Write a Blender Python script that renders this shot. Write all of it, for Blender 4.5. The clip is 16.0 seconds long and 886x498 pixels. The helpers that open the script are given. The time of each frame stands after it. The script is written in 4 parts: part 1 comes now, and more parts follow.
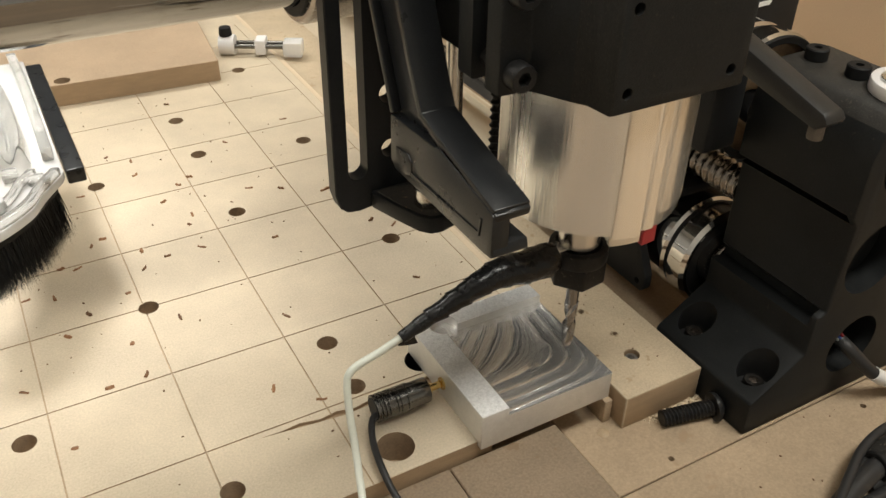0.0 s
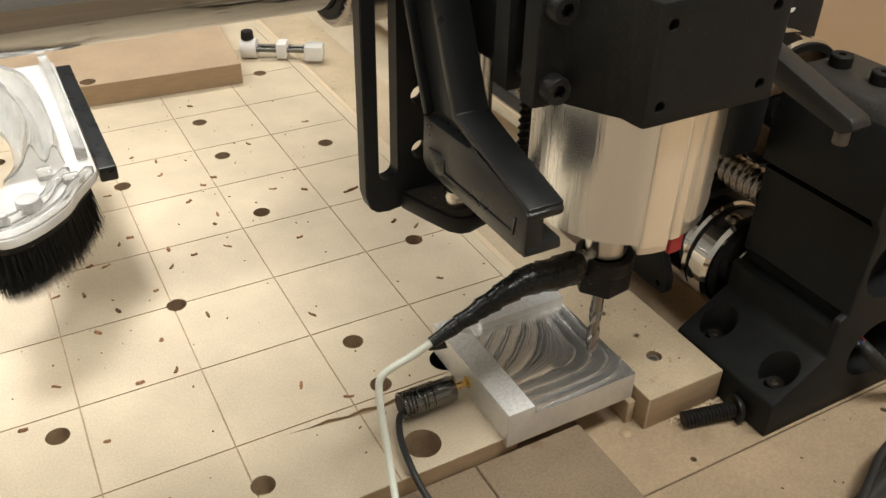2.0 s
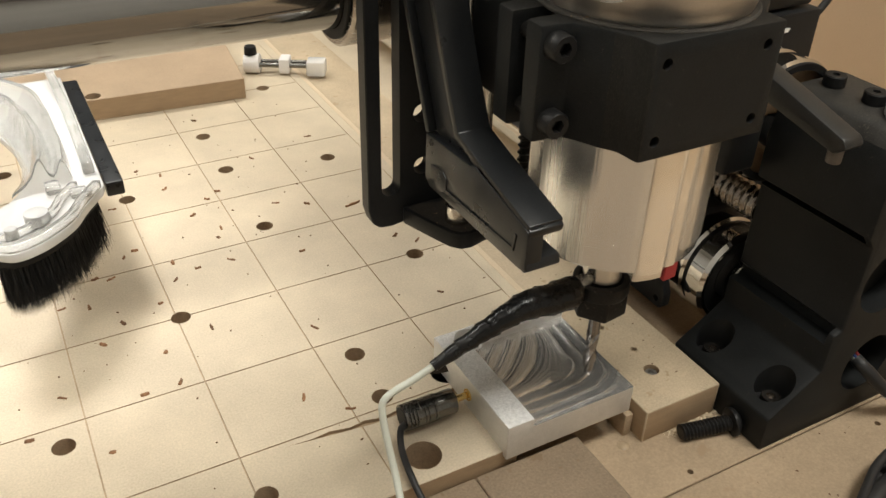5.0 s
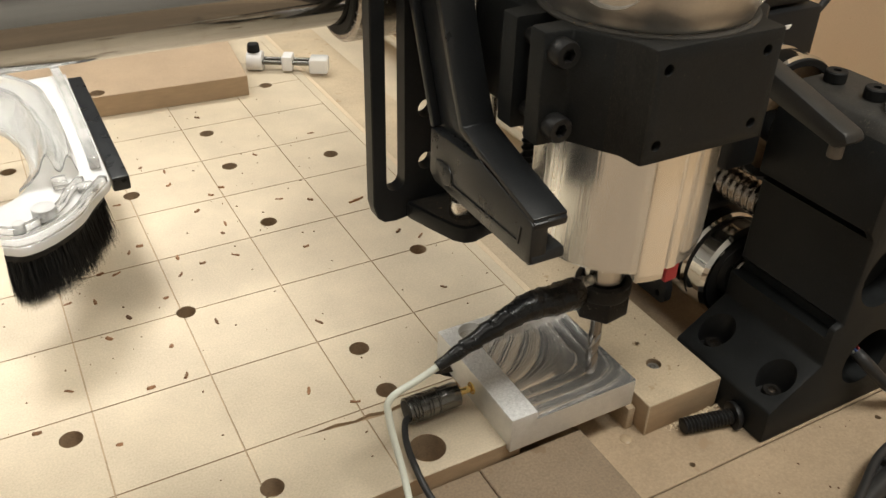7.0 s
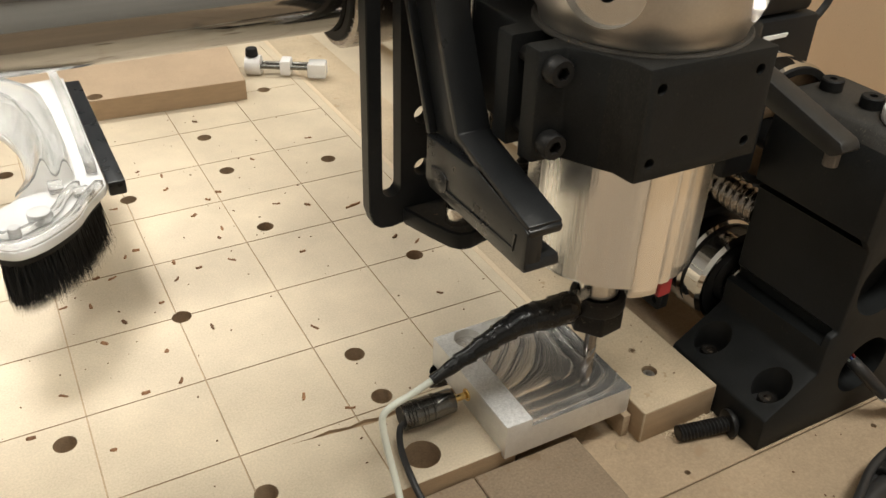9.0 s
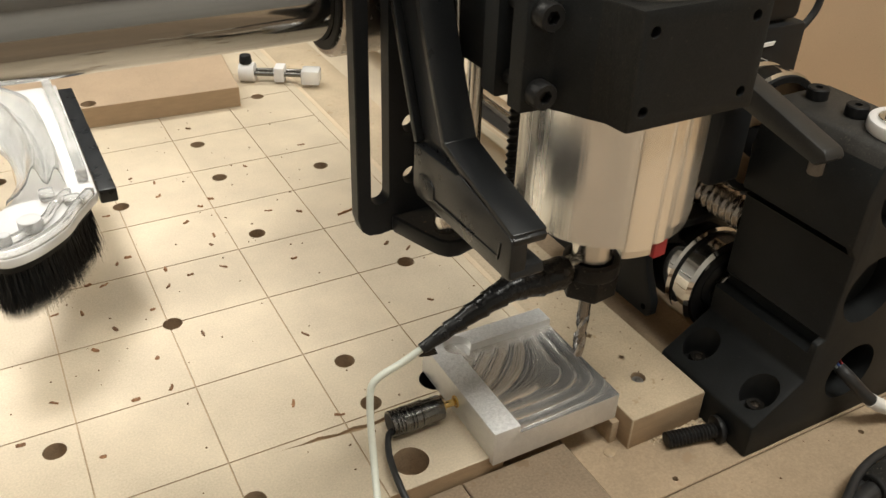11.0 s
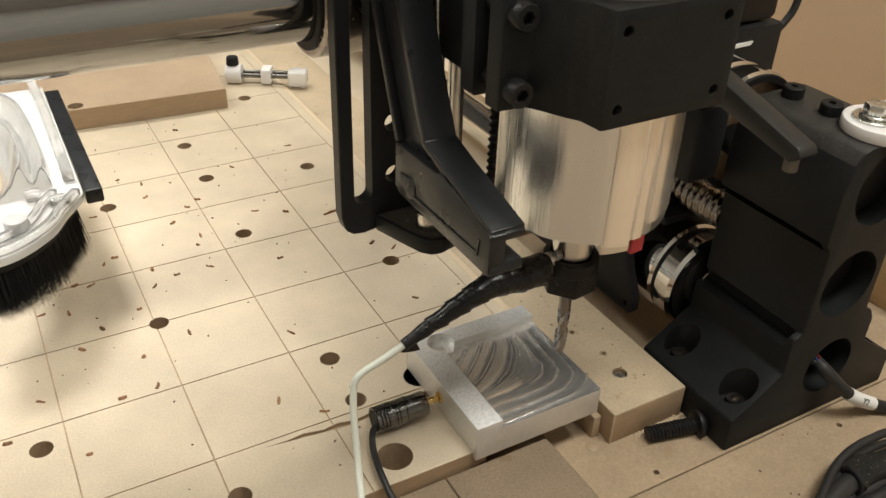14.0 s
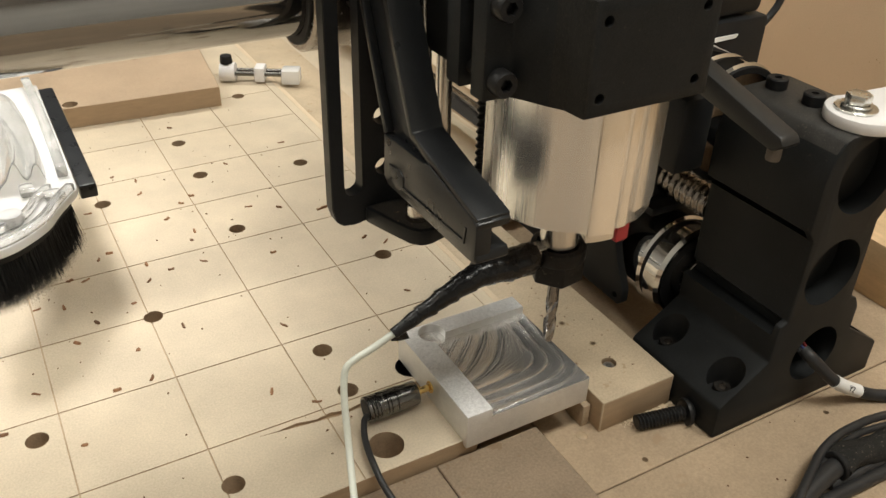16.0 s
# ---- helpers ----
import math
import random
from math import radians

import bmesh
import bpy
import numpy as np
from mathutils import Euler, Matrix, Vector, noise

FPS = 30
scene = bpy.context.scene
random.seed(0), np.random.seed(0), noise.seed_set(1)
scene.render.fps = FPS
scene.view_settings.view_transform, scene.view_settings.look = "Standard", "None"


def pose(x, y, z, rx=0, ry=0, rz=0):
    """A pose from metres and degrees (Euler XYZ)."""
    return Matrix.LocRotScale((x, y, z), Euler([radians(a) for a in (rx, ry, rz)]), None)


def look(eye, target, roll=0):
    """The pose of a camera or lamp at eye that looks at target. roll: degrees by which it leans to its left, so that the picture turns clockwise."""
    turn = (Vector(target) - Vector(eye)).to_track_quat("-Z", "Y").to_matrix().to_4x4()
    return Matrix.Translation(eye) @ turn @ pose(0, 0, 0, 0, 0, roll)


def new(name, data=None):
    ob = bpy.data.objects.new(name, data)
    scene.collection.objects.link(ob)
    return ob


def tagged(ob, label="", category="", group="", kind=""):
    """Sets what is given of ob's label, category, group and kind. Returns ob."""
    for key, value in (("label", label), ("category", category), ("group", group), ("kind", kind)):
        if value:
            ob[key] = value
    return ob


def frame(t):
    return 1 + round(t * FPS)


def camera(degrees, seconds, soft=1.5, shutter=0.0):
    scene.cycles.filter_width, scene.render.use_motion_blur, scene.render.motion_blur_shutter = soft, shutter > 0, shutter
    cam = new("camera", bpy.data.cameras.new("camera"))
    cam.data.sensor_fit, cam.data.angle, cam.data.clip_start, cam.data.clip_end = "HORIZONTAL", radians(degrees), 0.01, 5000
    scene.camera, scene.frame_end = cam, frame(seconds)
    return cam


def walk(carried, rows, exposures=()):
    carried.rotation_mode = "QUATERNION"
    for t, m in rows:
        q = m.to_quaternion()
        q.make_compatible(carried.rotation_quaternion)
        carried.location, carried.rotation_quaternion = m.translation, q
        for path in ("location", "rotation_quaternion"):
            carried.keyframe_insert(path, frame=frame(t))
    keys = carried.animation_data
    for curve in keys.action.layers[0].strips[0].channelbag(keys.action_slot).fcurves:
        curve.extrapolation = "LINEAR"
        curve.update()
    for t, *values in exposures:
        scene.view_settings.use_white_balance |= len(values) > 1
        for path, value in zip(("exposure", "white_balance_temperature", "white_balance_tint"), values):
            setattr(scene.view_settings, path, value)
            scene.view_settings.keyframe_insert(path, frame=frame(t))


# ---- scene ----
cam = camera(54.7, 16.0)
PATH = [
    (0, (0.021, -0.545, 0.313), (0.833, 0.885, -0.826), 1.0),
    (0.5, (0.016, -0.548, 0.31), (0.833, 0.881, -0.827), 1.4),
    (1, (0.012, -0.548, 0.312), (0.826, 0.885, -0.82), 1.4),
    (1.5, (0.01, -0.546, 0.313), (0.82, 0.893, -0.815), 1.3),
    (2, (0.008, -0.546, 0.314), (0.812, 0.898, -0.813), 1.3),
    (2.5, (0.005, -0.548, 0.312), (0.813, 0.897, -0.81), 1.6),
    (3, (0.001, -0.548, 0.313), (0.818, 0.896, -0.804), 1.9),
    (3.5, (0.004, -0.55, 0.317), (0.817, 0.899, -0.797), 1.7),
    (4, (0.004, -0.549, 0.318), (0.819, 0.905, -0.789), 1.7),
    (6.3, (0.005, -0.552, 0.321), (0.819, 0.906, -0.78), 1.3),
    (6.5, (0.006, -0.552, 0.321), (0.825, 0.906, -0.777), 1.4),
    (7, (0.0, -0.553, 0.319), (0.814, 0.902, -0.785), 1.6),
    (7.5, (-0.002, -0.552, 0.319), (0.813, 0.905, -0.783), 1.7),
    (8, (-0.003, -0.55, 0.32), (0.812, 0.907, -0.782), 1.8),
    (8.5, (0.0, -0.551, 0.32), (0.814, 0.907, -0.78), 1.9),
    (9, (0.002, -0.553, 0.32), (0.82, 0.906, -0.777), 1.9),
    (11.5, (0.006, -0.558, 0.323), (0.832, 0.905, -0.763), 2.0),
    (12, (0.005, -0.56, 0.323), (0.833, 0.903, -0.761), 2.1),
    (12.5, (0.004, -0.561, 0.322), (0.835, 0.898, -0.765), 2.2),
    (13, (0.005, -0.563, 0.323), (0.842, 0.893, -0.763), 2.2),
    (13.5, (0.006, -0.563, 0.323), (0.845, 0.892, -0.763), 2.1),
    (14, (0.007, -0.564, 0.324), (0.849, 0.892, -0.759), 2.0),
    (14.5, (0.008, -0.566, 0.323), (0.851, 0.89, -0.759), 1.9),
    (15, (0.009, -0.567, 0.321), (0.852, 0.889, -0.761), 1.9),
    (15.5, (0.009, -0.571, 0.325), (0.854, 0.885, -0.755), 1.8),
    (16, (0.007, -0.573, 0.323), (0.854, 0.882, -0.758), 1.7),
]
walk(cam, [(t, look(eye, target, roll)) for t, eye, target, roll in PATH])

# ---------------------------------------------------------------- light
EXPOSURE = 0.0
scene.view_settings.exposure = EXPOSURE
world = bpy.data.worlds.new("world")
scene.world = world
world.use_nodes = True
world.node_tree.nodes["Background"].inputs[0].default_value = (1.0, 0.9, 0.78, 1)
world.node_tree.nodes["Background"].inputs[1].default_value = 0.02


def area_lamp(name, eye, target, sx, sy, watts, color):
    data = bpy.data.lights.new(name, "AREA")
    data.shape, data.size, data.size_y, data.energy, data.color = "RECTANGLE", sx, sy, watts, color
    ob = new(name, data)
    ob.matrix_world = look(eye, target)
    return ob


WARM = (1.0, 0.985, 0.905)
# the workshop's ceiling tubes, and the task lamp over the dust shoe
for k, (lx, ly) in enumerate(((-0.9, 0.9), (0.5, 0.9), (-0.9, -0.9), (0.5, -0.9))):
    area_lamp("ceiling_tube_light", (lx, ly, 1.93), (lx, ly, 0), 1.2, 0.36, (19.5 if lx < 0 else 18.0) if ly > 0 else 3.0 if lx < 0 else 28.5, WARM)
task = bpy.data.lights.new("task_light", "SPOT")
task.energy, task.color, task.spot_size, task.spot_blend, task.shadow_soft_size = 27.0, (1.0, 0.98, 0.94), radians(34), 1.0, 0.10
new("task_light", task).matrix_world = look((-0.02, 0.06, 0.72), (-0.02, -0.035, 0.08))


# ---------------------------------------------------------------- materials
def material(name, color, rough=0.5, metal=0.0, var=0.12, scale=40, fine=900, bump=0.05, depth=0.0004, spots=0.0, spot_color=(0.1, 0.06, 0.03), spec=0.5,
             spot_scale=300, stretch=(1, 1, 1), rough_var=0.1, ior=1.45, random=0.0):
    """A principled surface with variation at two scales, in metres of the thing's own space."""
    m = bpy.data.materials.new(name)
    m.use_nodes = True
    nodes, link = m.node_tree.nodes, m.node_tree.links.new
    p = nodes["Principled BSDF"]
    p.inputs["Roughness"].default_value, p.inputs["Metallic"].default_value, p.inputs["IOR"].default_value = rough, metal, ior
    p.inputs["Specular IOR Level"].default_value = spec
    co = nodes.new("ShaderNodeTexCoord")
    mp = nodes.new("ShaderNodeMapping")
    mp.inputs["Scale"].default_value = stretch
    link(co.outputs["Object"], mp.inputs[0])

    def grain(s, detail):
        n = nodes.new("ShaderNodeTexNoise")
        n.inputs["Scale"].default_value, n.inputs["Detail"].default_value, n.inputs["Roughness"].default_value = s, detail, 0.6
        link(mp.outputs[0], n.inputs["Vector"])
        return n

    big, small = grain(scale, 4), grain(fine, 3)
    add = nodes.new("ShaderNodeMath")
    add.operation = "ADD"
    link(big.outputs[0], add.inputs[0])
    link(small.outputs[0], add.inputs[1])
    ramp = nodes.new("ShaderNodeMapRange")
    ramp.inputs[1].default_value, ramp.inputs[2].default_value = 0.6, 1.4
    ramp.inputs[3].default_value, ramp.inputs[4].default_value = 1 - var, 1 + var
    link(add.outputs[0], ramp.inputs[0])
    mul = nodes.new("ShaderNodeVectorMath")
    mul.operation = "SCALE"
    mul.inputs[0].default_value = color
    link(ramp.outputs[0], mul.inputs["Scale"])
    out = mul.outputs[0]
    if spots:
        sp = grain(spot_scale, 2)
        th = nodes.new("ShaderNodeMapRange")
        th.inputs[1].default_value, th.inputs[2].default_value = 1 - spots, 1 - spots + 0.06
        link(sp.outputs[0], th.inputs[0])
        mix = nodes.new("ShaderNodeMix")
        mix.data_type = "RGBA"
        link(th.outputs[0], mix.inputs[0])
        link(out, mix.inputs[6])
        mix.inputs[7].default_value = (*spot_color, 1)
        out = mix.outputs[2]
    if random:
        info = nodes.new("ShaderNodeObjectInfo")
        rr = nodes.new("ShaderNodeMapRange")
        rr.inputs[3].default_value, rr.inputs[4].default_value = 1 - random, 1 + random
        link(info.outputs["Random"], rr.inputs[0])
        sc = nodes.new("ShaderNodeVectorMath")
        sc.operation = "SCALE"
        link(out, sc.inputs[0])
        link(rr.outputs[0], sc.inputs["Scale"])
        out = sc.outputs[0]
    link(out, p.inputs["Base Color"])
    rr = nodes.new("ShaderNodeMapRange")
    rr.inputs[3].default_value, rr.inputs[4].default_value = max(0.02, rough - rough_var), min(1, rough + rough_var)
    link(big.outputs[0], rr.inputs[0])
    link(rr.outputs[0], p.inputs["Roughness"])
    b = nodes.new("ShaderNodeBump")
    b.inputs["Strength"].default_value, b.inputs["Distance"].default_value = bump, depth
    link(small.outputs[0], b.inputs["Height"])
    link(b.outputs[0], p.inputs["Normal"])
    return m


MDF = material("mdf", (0.56, 0.472, 0.348), 0.6, var=0.21, scale=20, fine=900, bump=0.25, spots=0.27, spot_color=(0.44, 0.33, 0.21), spot_scale=420)
MDF_EDGE = material("mdf_edge", (0.35, 0.243, 0.146), 0.8, var=0.2, scale=60, fine=1200, bump=0.5, stretch=(1, 1, 5))
MDF_OLD = material("mdf_old", (0.385, 0.288, 0.190), 0.65, var=0.26, scale=22, fine=700, bump=0.3, spots=0.34, spot_color=(0.34, 0.24, 0.15), spot_scale=70)
# dirty sheet colour, darkened further in place of the plate's shadow
MDF_DIRTY_SHADED = material("mdf_dirty_shaded", (0.255, 0.19, 0.128), 0.68, var=0.32, scale=16, fine=700, bump=0.3, spots=0.36, spot_color=(0.22, 0.15, 0.092), spot_scale=110)
MDF_STRIP = material("mdf_strip", (0.49, 0.39, 0.268), 0.6, var=0.24, scale=26, fine=900, bump=0.25, spots=0.33, spot_color=(0.40, 0.29, 0.175), spot_scale=120)
MDF_TAN = material("mdf_tan", (0.44, 0.325, 0.22), 0.65, var=0.2, scale=16, fine=800, bump=0.25, spots=0.27, spot_color=(0.30, 0.18, 0.10), spot_scale=130)
GROOVE = material("scribed_groove", (0.41, 0.305, 0.20), 0.9, var=0.3, scale=90)
HOLE = material("mdf_bore", (0.35, 0.25, 0.158), 0.9, var=0.25, scale=200)
PALE = material("pale_raw_wood", (0.62, 0.50, 0.35), 0.6, var=0.16, scale=30, fine=500, bump=0.2, stretch=(8, 1, 8))
GLUE = material("dried_glue", (0.42, 0.32, 0.21), 0.12, var=0.1, scale=300)
PINE = material("pine", (0.60, 0.42, 0.24), 0.55, var=0.2, scale=30, fine=400, bump=0.2, stretch=(8, 1, 8))
BLACK = material("black_anodised", (0.0150, 0.0158, 0.0168), 0.42, spec=0.22, var=0.3, scale=50, fine=1500, bump=0.12, rough_var=0.12)
PLASTIC = material("black_plastic", (0.0135, 0.0144, 0.0156), 0.30, spec=0.42, var=0.3, scale=60, fine=1200, bump=0.12, rough_var=0.1, spots=0.29, spot_color=(0.034, 0.031, 0.027), spot_scale=800)
CAST = material("black_casting", (0.0130, 0.0139, 0.0143), 0.48, spec=0.22, var=0.45, scale=45, fine=1400, bump=0.25, rough_var=0.12, spots=0.31, spot_color=(0.034, 0.030, 0.024), spot_scale=420)
CASTDUST = material("dusty_casting", (0.0155, 0.0150, 0.0138), 0.58, spec=0.25, var=0.5, scale=160, fine=1600, bump=0.35, spots=0.40, spot_color=(0.030, 0.027, 0.021), spot_scale=2200, stretch=(1, 1, 0.35))
TOPDUST = material("dust_film_on_casting", (0.036, 0.034, 0.031), 0.52, spec=0.3, var=0.45, scale=120, fine=1500, bump=0.3, spots=0.38, spot_color=(0.075, 0.066, 0.054), spot_scale=900)
# the beak's black plastic, greyed to put its lit top into the colour
LIT_GREY = material("lit_grey_plastic", (0.026, 0.0255, 0.0245), 0.36, spec=0.4, var=0.3, scale=90, fine=1200, bump=0.15, spots=0.30, spot_color=(0.07, 0.062, 0.052), spot_scale=600)
DUSTY = material("dusty_black", (0.05, 0.044, 0.037), 0.8, var=0.5, scale=120, fine=1500, bump=0.6, spots=0.33, spot_color=(0.26, 0.18, 0.10), spot_scale=380)
WRAP = material("dusty_fabric", (0.022, 0.021, 0.019), 0.85, spec=0.2, var=0.5, scale=300, fine=1800, bump=0.8, depth=0.0006, spots=0.36, spot_color=(0.14, 0.12, 0.095), spot_scale=900)
RUBBER = material("black_rubber", (0.011, 0.011, 0.0113), 0.6, spec=0.3, var=0.25, scale=90)
TAPE = material("black_tape", (0.0085, 0.0085, 0.009), 0.27, spec=0.4, var=0.3, scale=120, fine=700, bump=0.2)
STEEL = material("brushed_steel", (0.72, 0.70, 0.67), 0.24, 1.0, var=0.06, scale=30, fine=600, bump=0.05, stretch=(1, 1, 0.05), rough_var=0.06)
CHROME = material("chrome", (0.75, 0.74, 0.72), 0.09, 1.0, var=0.04, scale=30, bump=0.0, rough_var=0.04)
SPINDLE = material("spindle_steel", (0.94, 0.945, 0.945), 0.25, 0.9, var=0.08, scale=60, fine=260, bump=0.6, depth=0.0007, stretch=(1, 1, 0.010), rough_var=0.10)
_p = SPINDLE.node_tree.nodes["Principled BSDF"]
_t = SPINDLE.node_tree.nodes.new("ShaderNodeTangent")
_t.direction_type, _t.axis = "RADIAL", "Z"
_p.inputs["Anisotropic"].default_value, _p.inputs["Anisotropic Rotation"].default_value = 0.75, 0.25
SPINDLE.node_tree.links.new(_t.outputs[0], _p.inputs["Tangent"])
RIBM = material("extruded_aluminium_rib", (0.90, 0.84, 0.75), 0.20, 0.75, var=0.05, scale=90, fine=500, bump=0.0, stretch=(1, 1, 0.02), rough_var=0.06)
RAILM = material("polished_rail", (0.36, 0.352, 0.34), 0.09, 1.0, var=0.04, scale=60, bump=0.0, stretch=(0.03, 1, 1), rough_var=0.02)
SATIN = material("satin_steel", (0.55, 0.53, 0.50), 0.42, 1.0, var=0.08, scale=60, bump=0.0)
SCREWM = material("oiled_screw_steel", (0.33, 0.30, 0.27), 0.25, 1.0, var=0.3, scale=150, bump=0.1)
BLACKSTEEL = material("black_oxide_steel", (0.019, 0.0185, 0.0185), 0.42, 0.3, spec=0.3, var=0.3, scale=120, bump=0.2, spots=0.34, spot_color=(0.075, 0.066, 0.055), spot_scale=500)
GUNMETAL = material("gunmetal", (0.17, 0.165, 0.155), 0.24, 1.0, var=0.2, scale=90)
GOLD = material("gold_plate", (0.86, 0.62, 0.24), 0.2, 1.0, var=0.05)
CARBIDE = material("carbide", (0.30, 0.29, 0.285), 0.17, 1.0, var=0.2, scale=200, bump=0.05)
ALU = material("blasted_aluminium", (0.90, 0.90, 0.895), 0.44, 0.38, var=0.16, scale=500, fine=1000, bump=1.0, depth=0.0011)
ALU_SIDE = material("milled_aluminium_side", (0.78, 0.775, 0.76), 0.5, 0.75, var=0.09, scale=200, fine=1400, bump=0.4)
WHITE = material("white_plastic", (0.78, 0.76, 0.75), 0.45, var=0.04, scale=60)
CABLEW = material("white_cable", (0.60, 0.62, 0.545), 0.4, var=0.06, scale=120)
CABLEG = material("grey_black_cable", (0.028, 0.0275, 0.0275), 0.45, spec=0.35, var=0.25, scale=90)
RED = material("red_tape", (0.34, 0.024, 0.028), 0.4, var=0.1)
BLUE = material("blue_insulation", (0.03, 0.06, 0.22), 0.4, var=0.1)
ZINC = material("zinc_plated", (0.72, 0.72, 0.68), 0.26, 1.0, var=0.1, scale=200, bump=0.1)
CHIP = material("wood_chip", (0.21, 0.105, 0.05), 0.8, var=0.3, scale=500, random=0.4)
WALLM = material("mdf_panel", (0.62, 0.475, 0.325), 0.7, var=0.1, scale=4, fine=900, bump=0.15, spots=0.28, spot_color=(0.36, 0.23, 0.125), spot_scale=260)
ROOM = material("room_wall", (0.70, 0.68, 0.64), 0.9, var=0.08, scale=3, fine=90)
ROOM_DARK = material("dark_room_wall", (0.09, 0.085, 0.08), 0.9, var=0.1, scale=3, fine=90)
CEIL = material("ceiling_paint", (0.78, 0.76, 0.73), 0.9, var=0.05, scale=3, fine=90)
FLOORM = material("shop_floor", (0.25, 0.23, 0.21), 0.7, var=0.2, scale=3, fine=90)
PIN = material("grey_pin", (0.16, 0.14, 0.12), 0.6, var=0.2, scale=200)
PAPER = material("label_paper", (0.8, 0.79, 0.76), 0.6, var=0.03)
INK = material("ink", (0.02, 0.02, 0.02), 0.6, var=0.1)
# near-black lining that paints the shade inside holes
BORE = material("shade_black_bore", (0.010, 0.010, 0.010), 0.6, var=0.2)

TUBE = bpy.data.materials.new("lit_tube")
TUBE.use_nodes = True
TUBE.node_tree.nodes["Principled BSDF"].inputs["Emission Color"].default_value = (1, 0.93, 0.82, 1)
TUBE.node_tree.nodes["Principled BSDF"].inputs["Emission Strength"].default_value = 20.0

ACRYLIC = bpy.data.materials.new("clear_acrylic")
ACRYLIC.use_nodes = True
_p = ACRYLIC.node_tree.nodes["Principled BSDF"]
_p.inputs["Base Color"].default_value = (0.97, 0.97, 0.95, 1)
_p.inputs["Roughness"].default_value, _p.inputs["IOR"].default_value, _p.inputs["Transmission Weight"].default_value = 0.03, 1.47, 0.85
_n = ACRYLIC.node_tree.nodes.new("ShaderNodeTexNoise")
_n.inputs["Scale"].default_value = 24
_c = ACRYLIC.node_tree.nodes.new("ShaderNodeTexCoord")
_b = ACRYLIC.node_tree.nodes.new("ShaderNodeBump")
_b.inputs["Strength"].default_value, _b.inputs["Distance"].default_value = 0.6, 0.003
ACRYLIC.node_tree.links.new(_c.outputs["Object"], _n.inputs["Vector"])
ACRYLIC.node_tree.links.new(_n.outputs[0], _b.inputs["Height"])
ACRYLIC.node_tree.links.new(_b.outputs[0], _p.inputs["Normal"])


# acrylic whitened in its body colour, which stands for glare on the clear shoe
WHITENED = material("whitened_acrylic", (0.96, 0.96, 0.95), 0.18, var=0.03, scale=30, bump=0.0)
WHITENED.node_tree.nodes["Principled BSDF"].inputs["Transmission Weight"].default_value = 0.45


def swirl_material():
    """Bright milled floor of the touch plate: nested cutter tracks round the pocket corner."""
    m = bpy.data.materials.new("milled_aluminium_floor")
    m.use_nodes = True
    nodes, link = m.node_tree.nodes, m.node_tree.links.new
    p = nodes["Principled BSDF"]
    p.inputs["Metallic"].default_value = 0.85
    co = nodes.new("ShaderNodeTexCoord")

    def math_node(op, a, b=0.0):
        n = nodes.new("ShaderNodeMath")
        n.operation = op
        for k, v in enumerate((a, b)):
            if isinstance(v, (int, float)):
                n.inputs[k].default_value = v
            else:
                link(v, n.inputs[k])
        return n.outputs[0]

    def noise_node(scale, detail=2):
        n = nodes.new("ShaderNodeTexNoise")
        n.inputs["Scale"].default_value, n.inputs["Detail"].default_value = scale, detail
        link(co.outputs["Object"], n.inputs["Vector"])
        return n.outputs[0]

    sep = nodes.new("ShaderNodeSeparateXYZ")
    link(co.outputs["Object"], sep.inputs[0])
    u = math_node("MAXIMUM", math_node("SUBTRACT", sep.outputs[0], -0.0239), 0.0001)
    v = math_node("MULTIPLY", math_node("MAXIMUM", math_node("SUBTRACT", 0.0245, sep.outputs[1]), 0.0001), 1.12)
    # straight diagonals near the pocket, turning into hooked corners further out
    diag = math_node("ADD", u, v)

    def norm(n):
        return math_node("POWER", math_node("ADD", math_node("POWER", u, n), math_node("POWER", v, n)), 1.0 / n)

    w = math_node("MINIMUM", math_node("MAXIMUM", math_node("DIVIDE", math_node("SUBTRACT", norm(4.0), 0.011), 0.040), 0.0), 0.96)
    d = math_node("ADD", diag, math_node("MULTIPLY", math_node("SUBTRACT", norm(7.0), diag), w))
    d = math_node("ADD", d, math_node("MULTIPLY", math_node("SUBTRACT", noise_node(60, 1), 0.5), 0.0018))
    # the step between tracks shrinks outwards
    turn = math_node("ADD", math_node("MULTIPLY", d, 83.0), math_node("MULTIPLY", math_node("MULTIPLY", d, d), 550.0))
    turn = math_node("SUBTRACT", turn, 0.35)
    f = math_node("SUBTRACT", turn, math_node("FLOOR", math_node("ADD", turn, 0.5)))
    side = math_node("ABSOLUTE", f)
    sharp = math_node("POWER", math_node("MAXIMUM", math_node("SUBTRACT", 1.0, math_node("MULTIPLY", side, 2.0)), 0.0), 3.6)
    # a fainter twin track beside each crest
    twin = math_node("POWER", math_node("MAXIMUM", math_node("SUBTRACT", 1.0, math_node("MULTIPLY", math_node("ABSOLUTE", math_node("SUBTRACT", f, 0.2)), 5.0)), 0.0), 2.0)
    sharp = math_node("ADD", sharp, math_node("MULTIPLY", twin, 0.3))
    # crest strength, and the highlight painted with it, varies along the length
    sharp = math_node("MULTIPLY", sharp, math_node("ADD", math_node("MULTIPLY", noise_node(120, 2), 0.9), 0.5))
    fine = math_node("SINE", math_node("MULTIPLY", d, 2 * math.pi / 0.0011))
    h = math_node("ADD", sharp, math_node("MULTIPLY", fine, 0.02))
    h = math_node("ADD", h, math_node("MULTIPLY", noise_node(1600), 0.05))
    b = nodes.new("ShaderNodeBump")
    b.inputs["Strength"].default_value, b.inputs["Distance"].default_value = 0.85, 0.0006
    link(h, b.inputs["Height"])
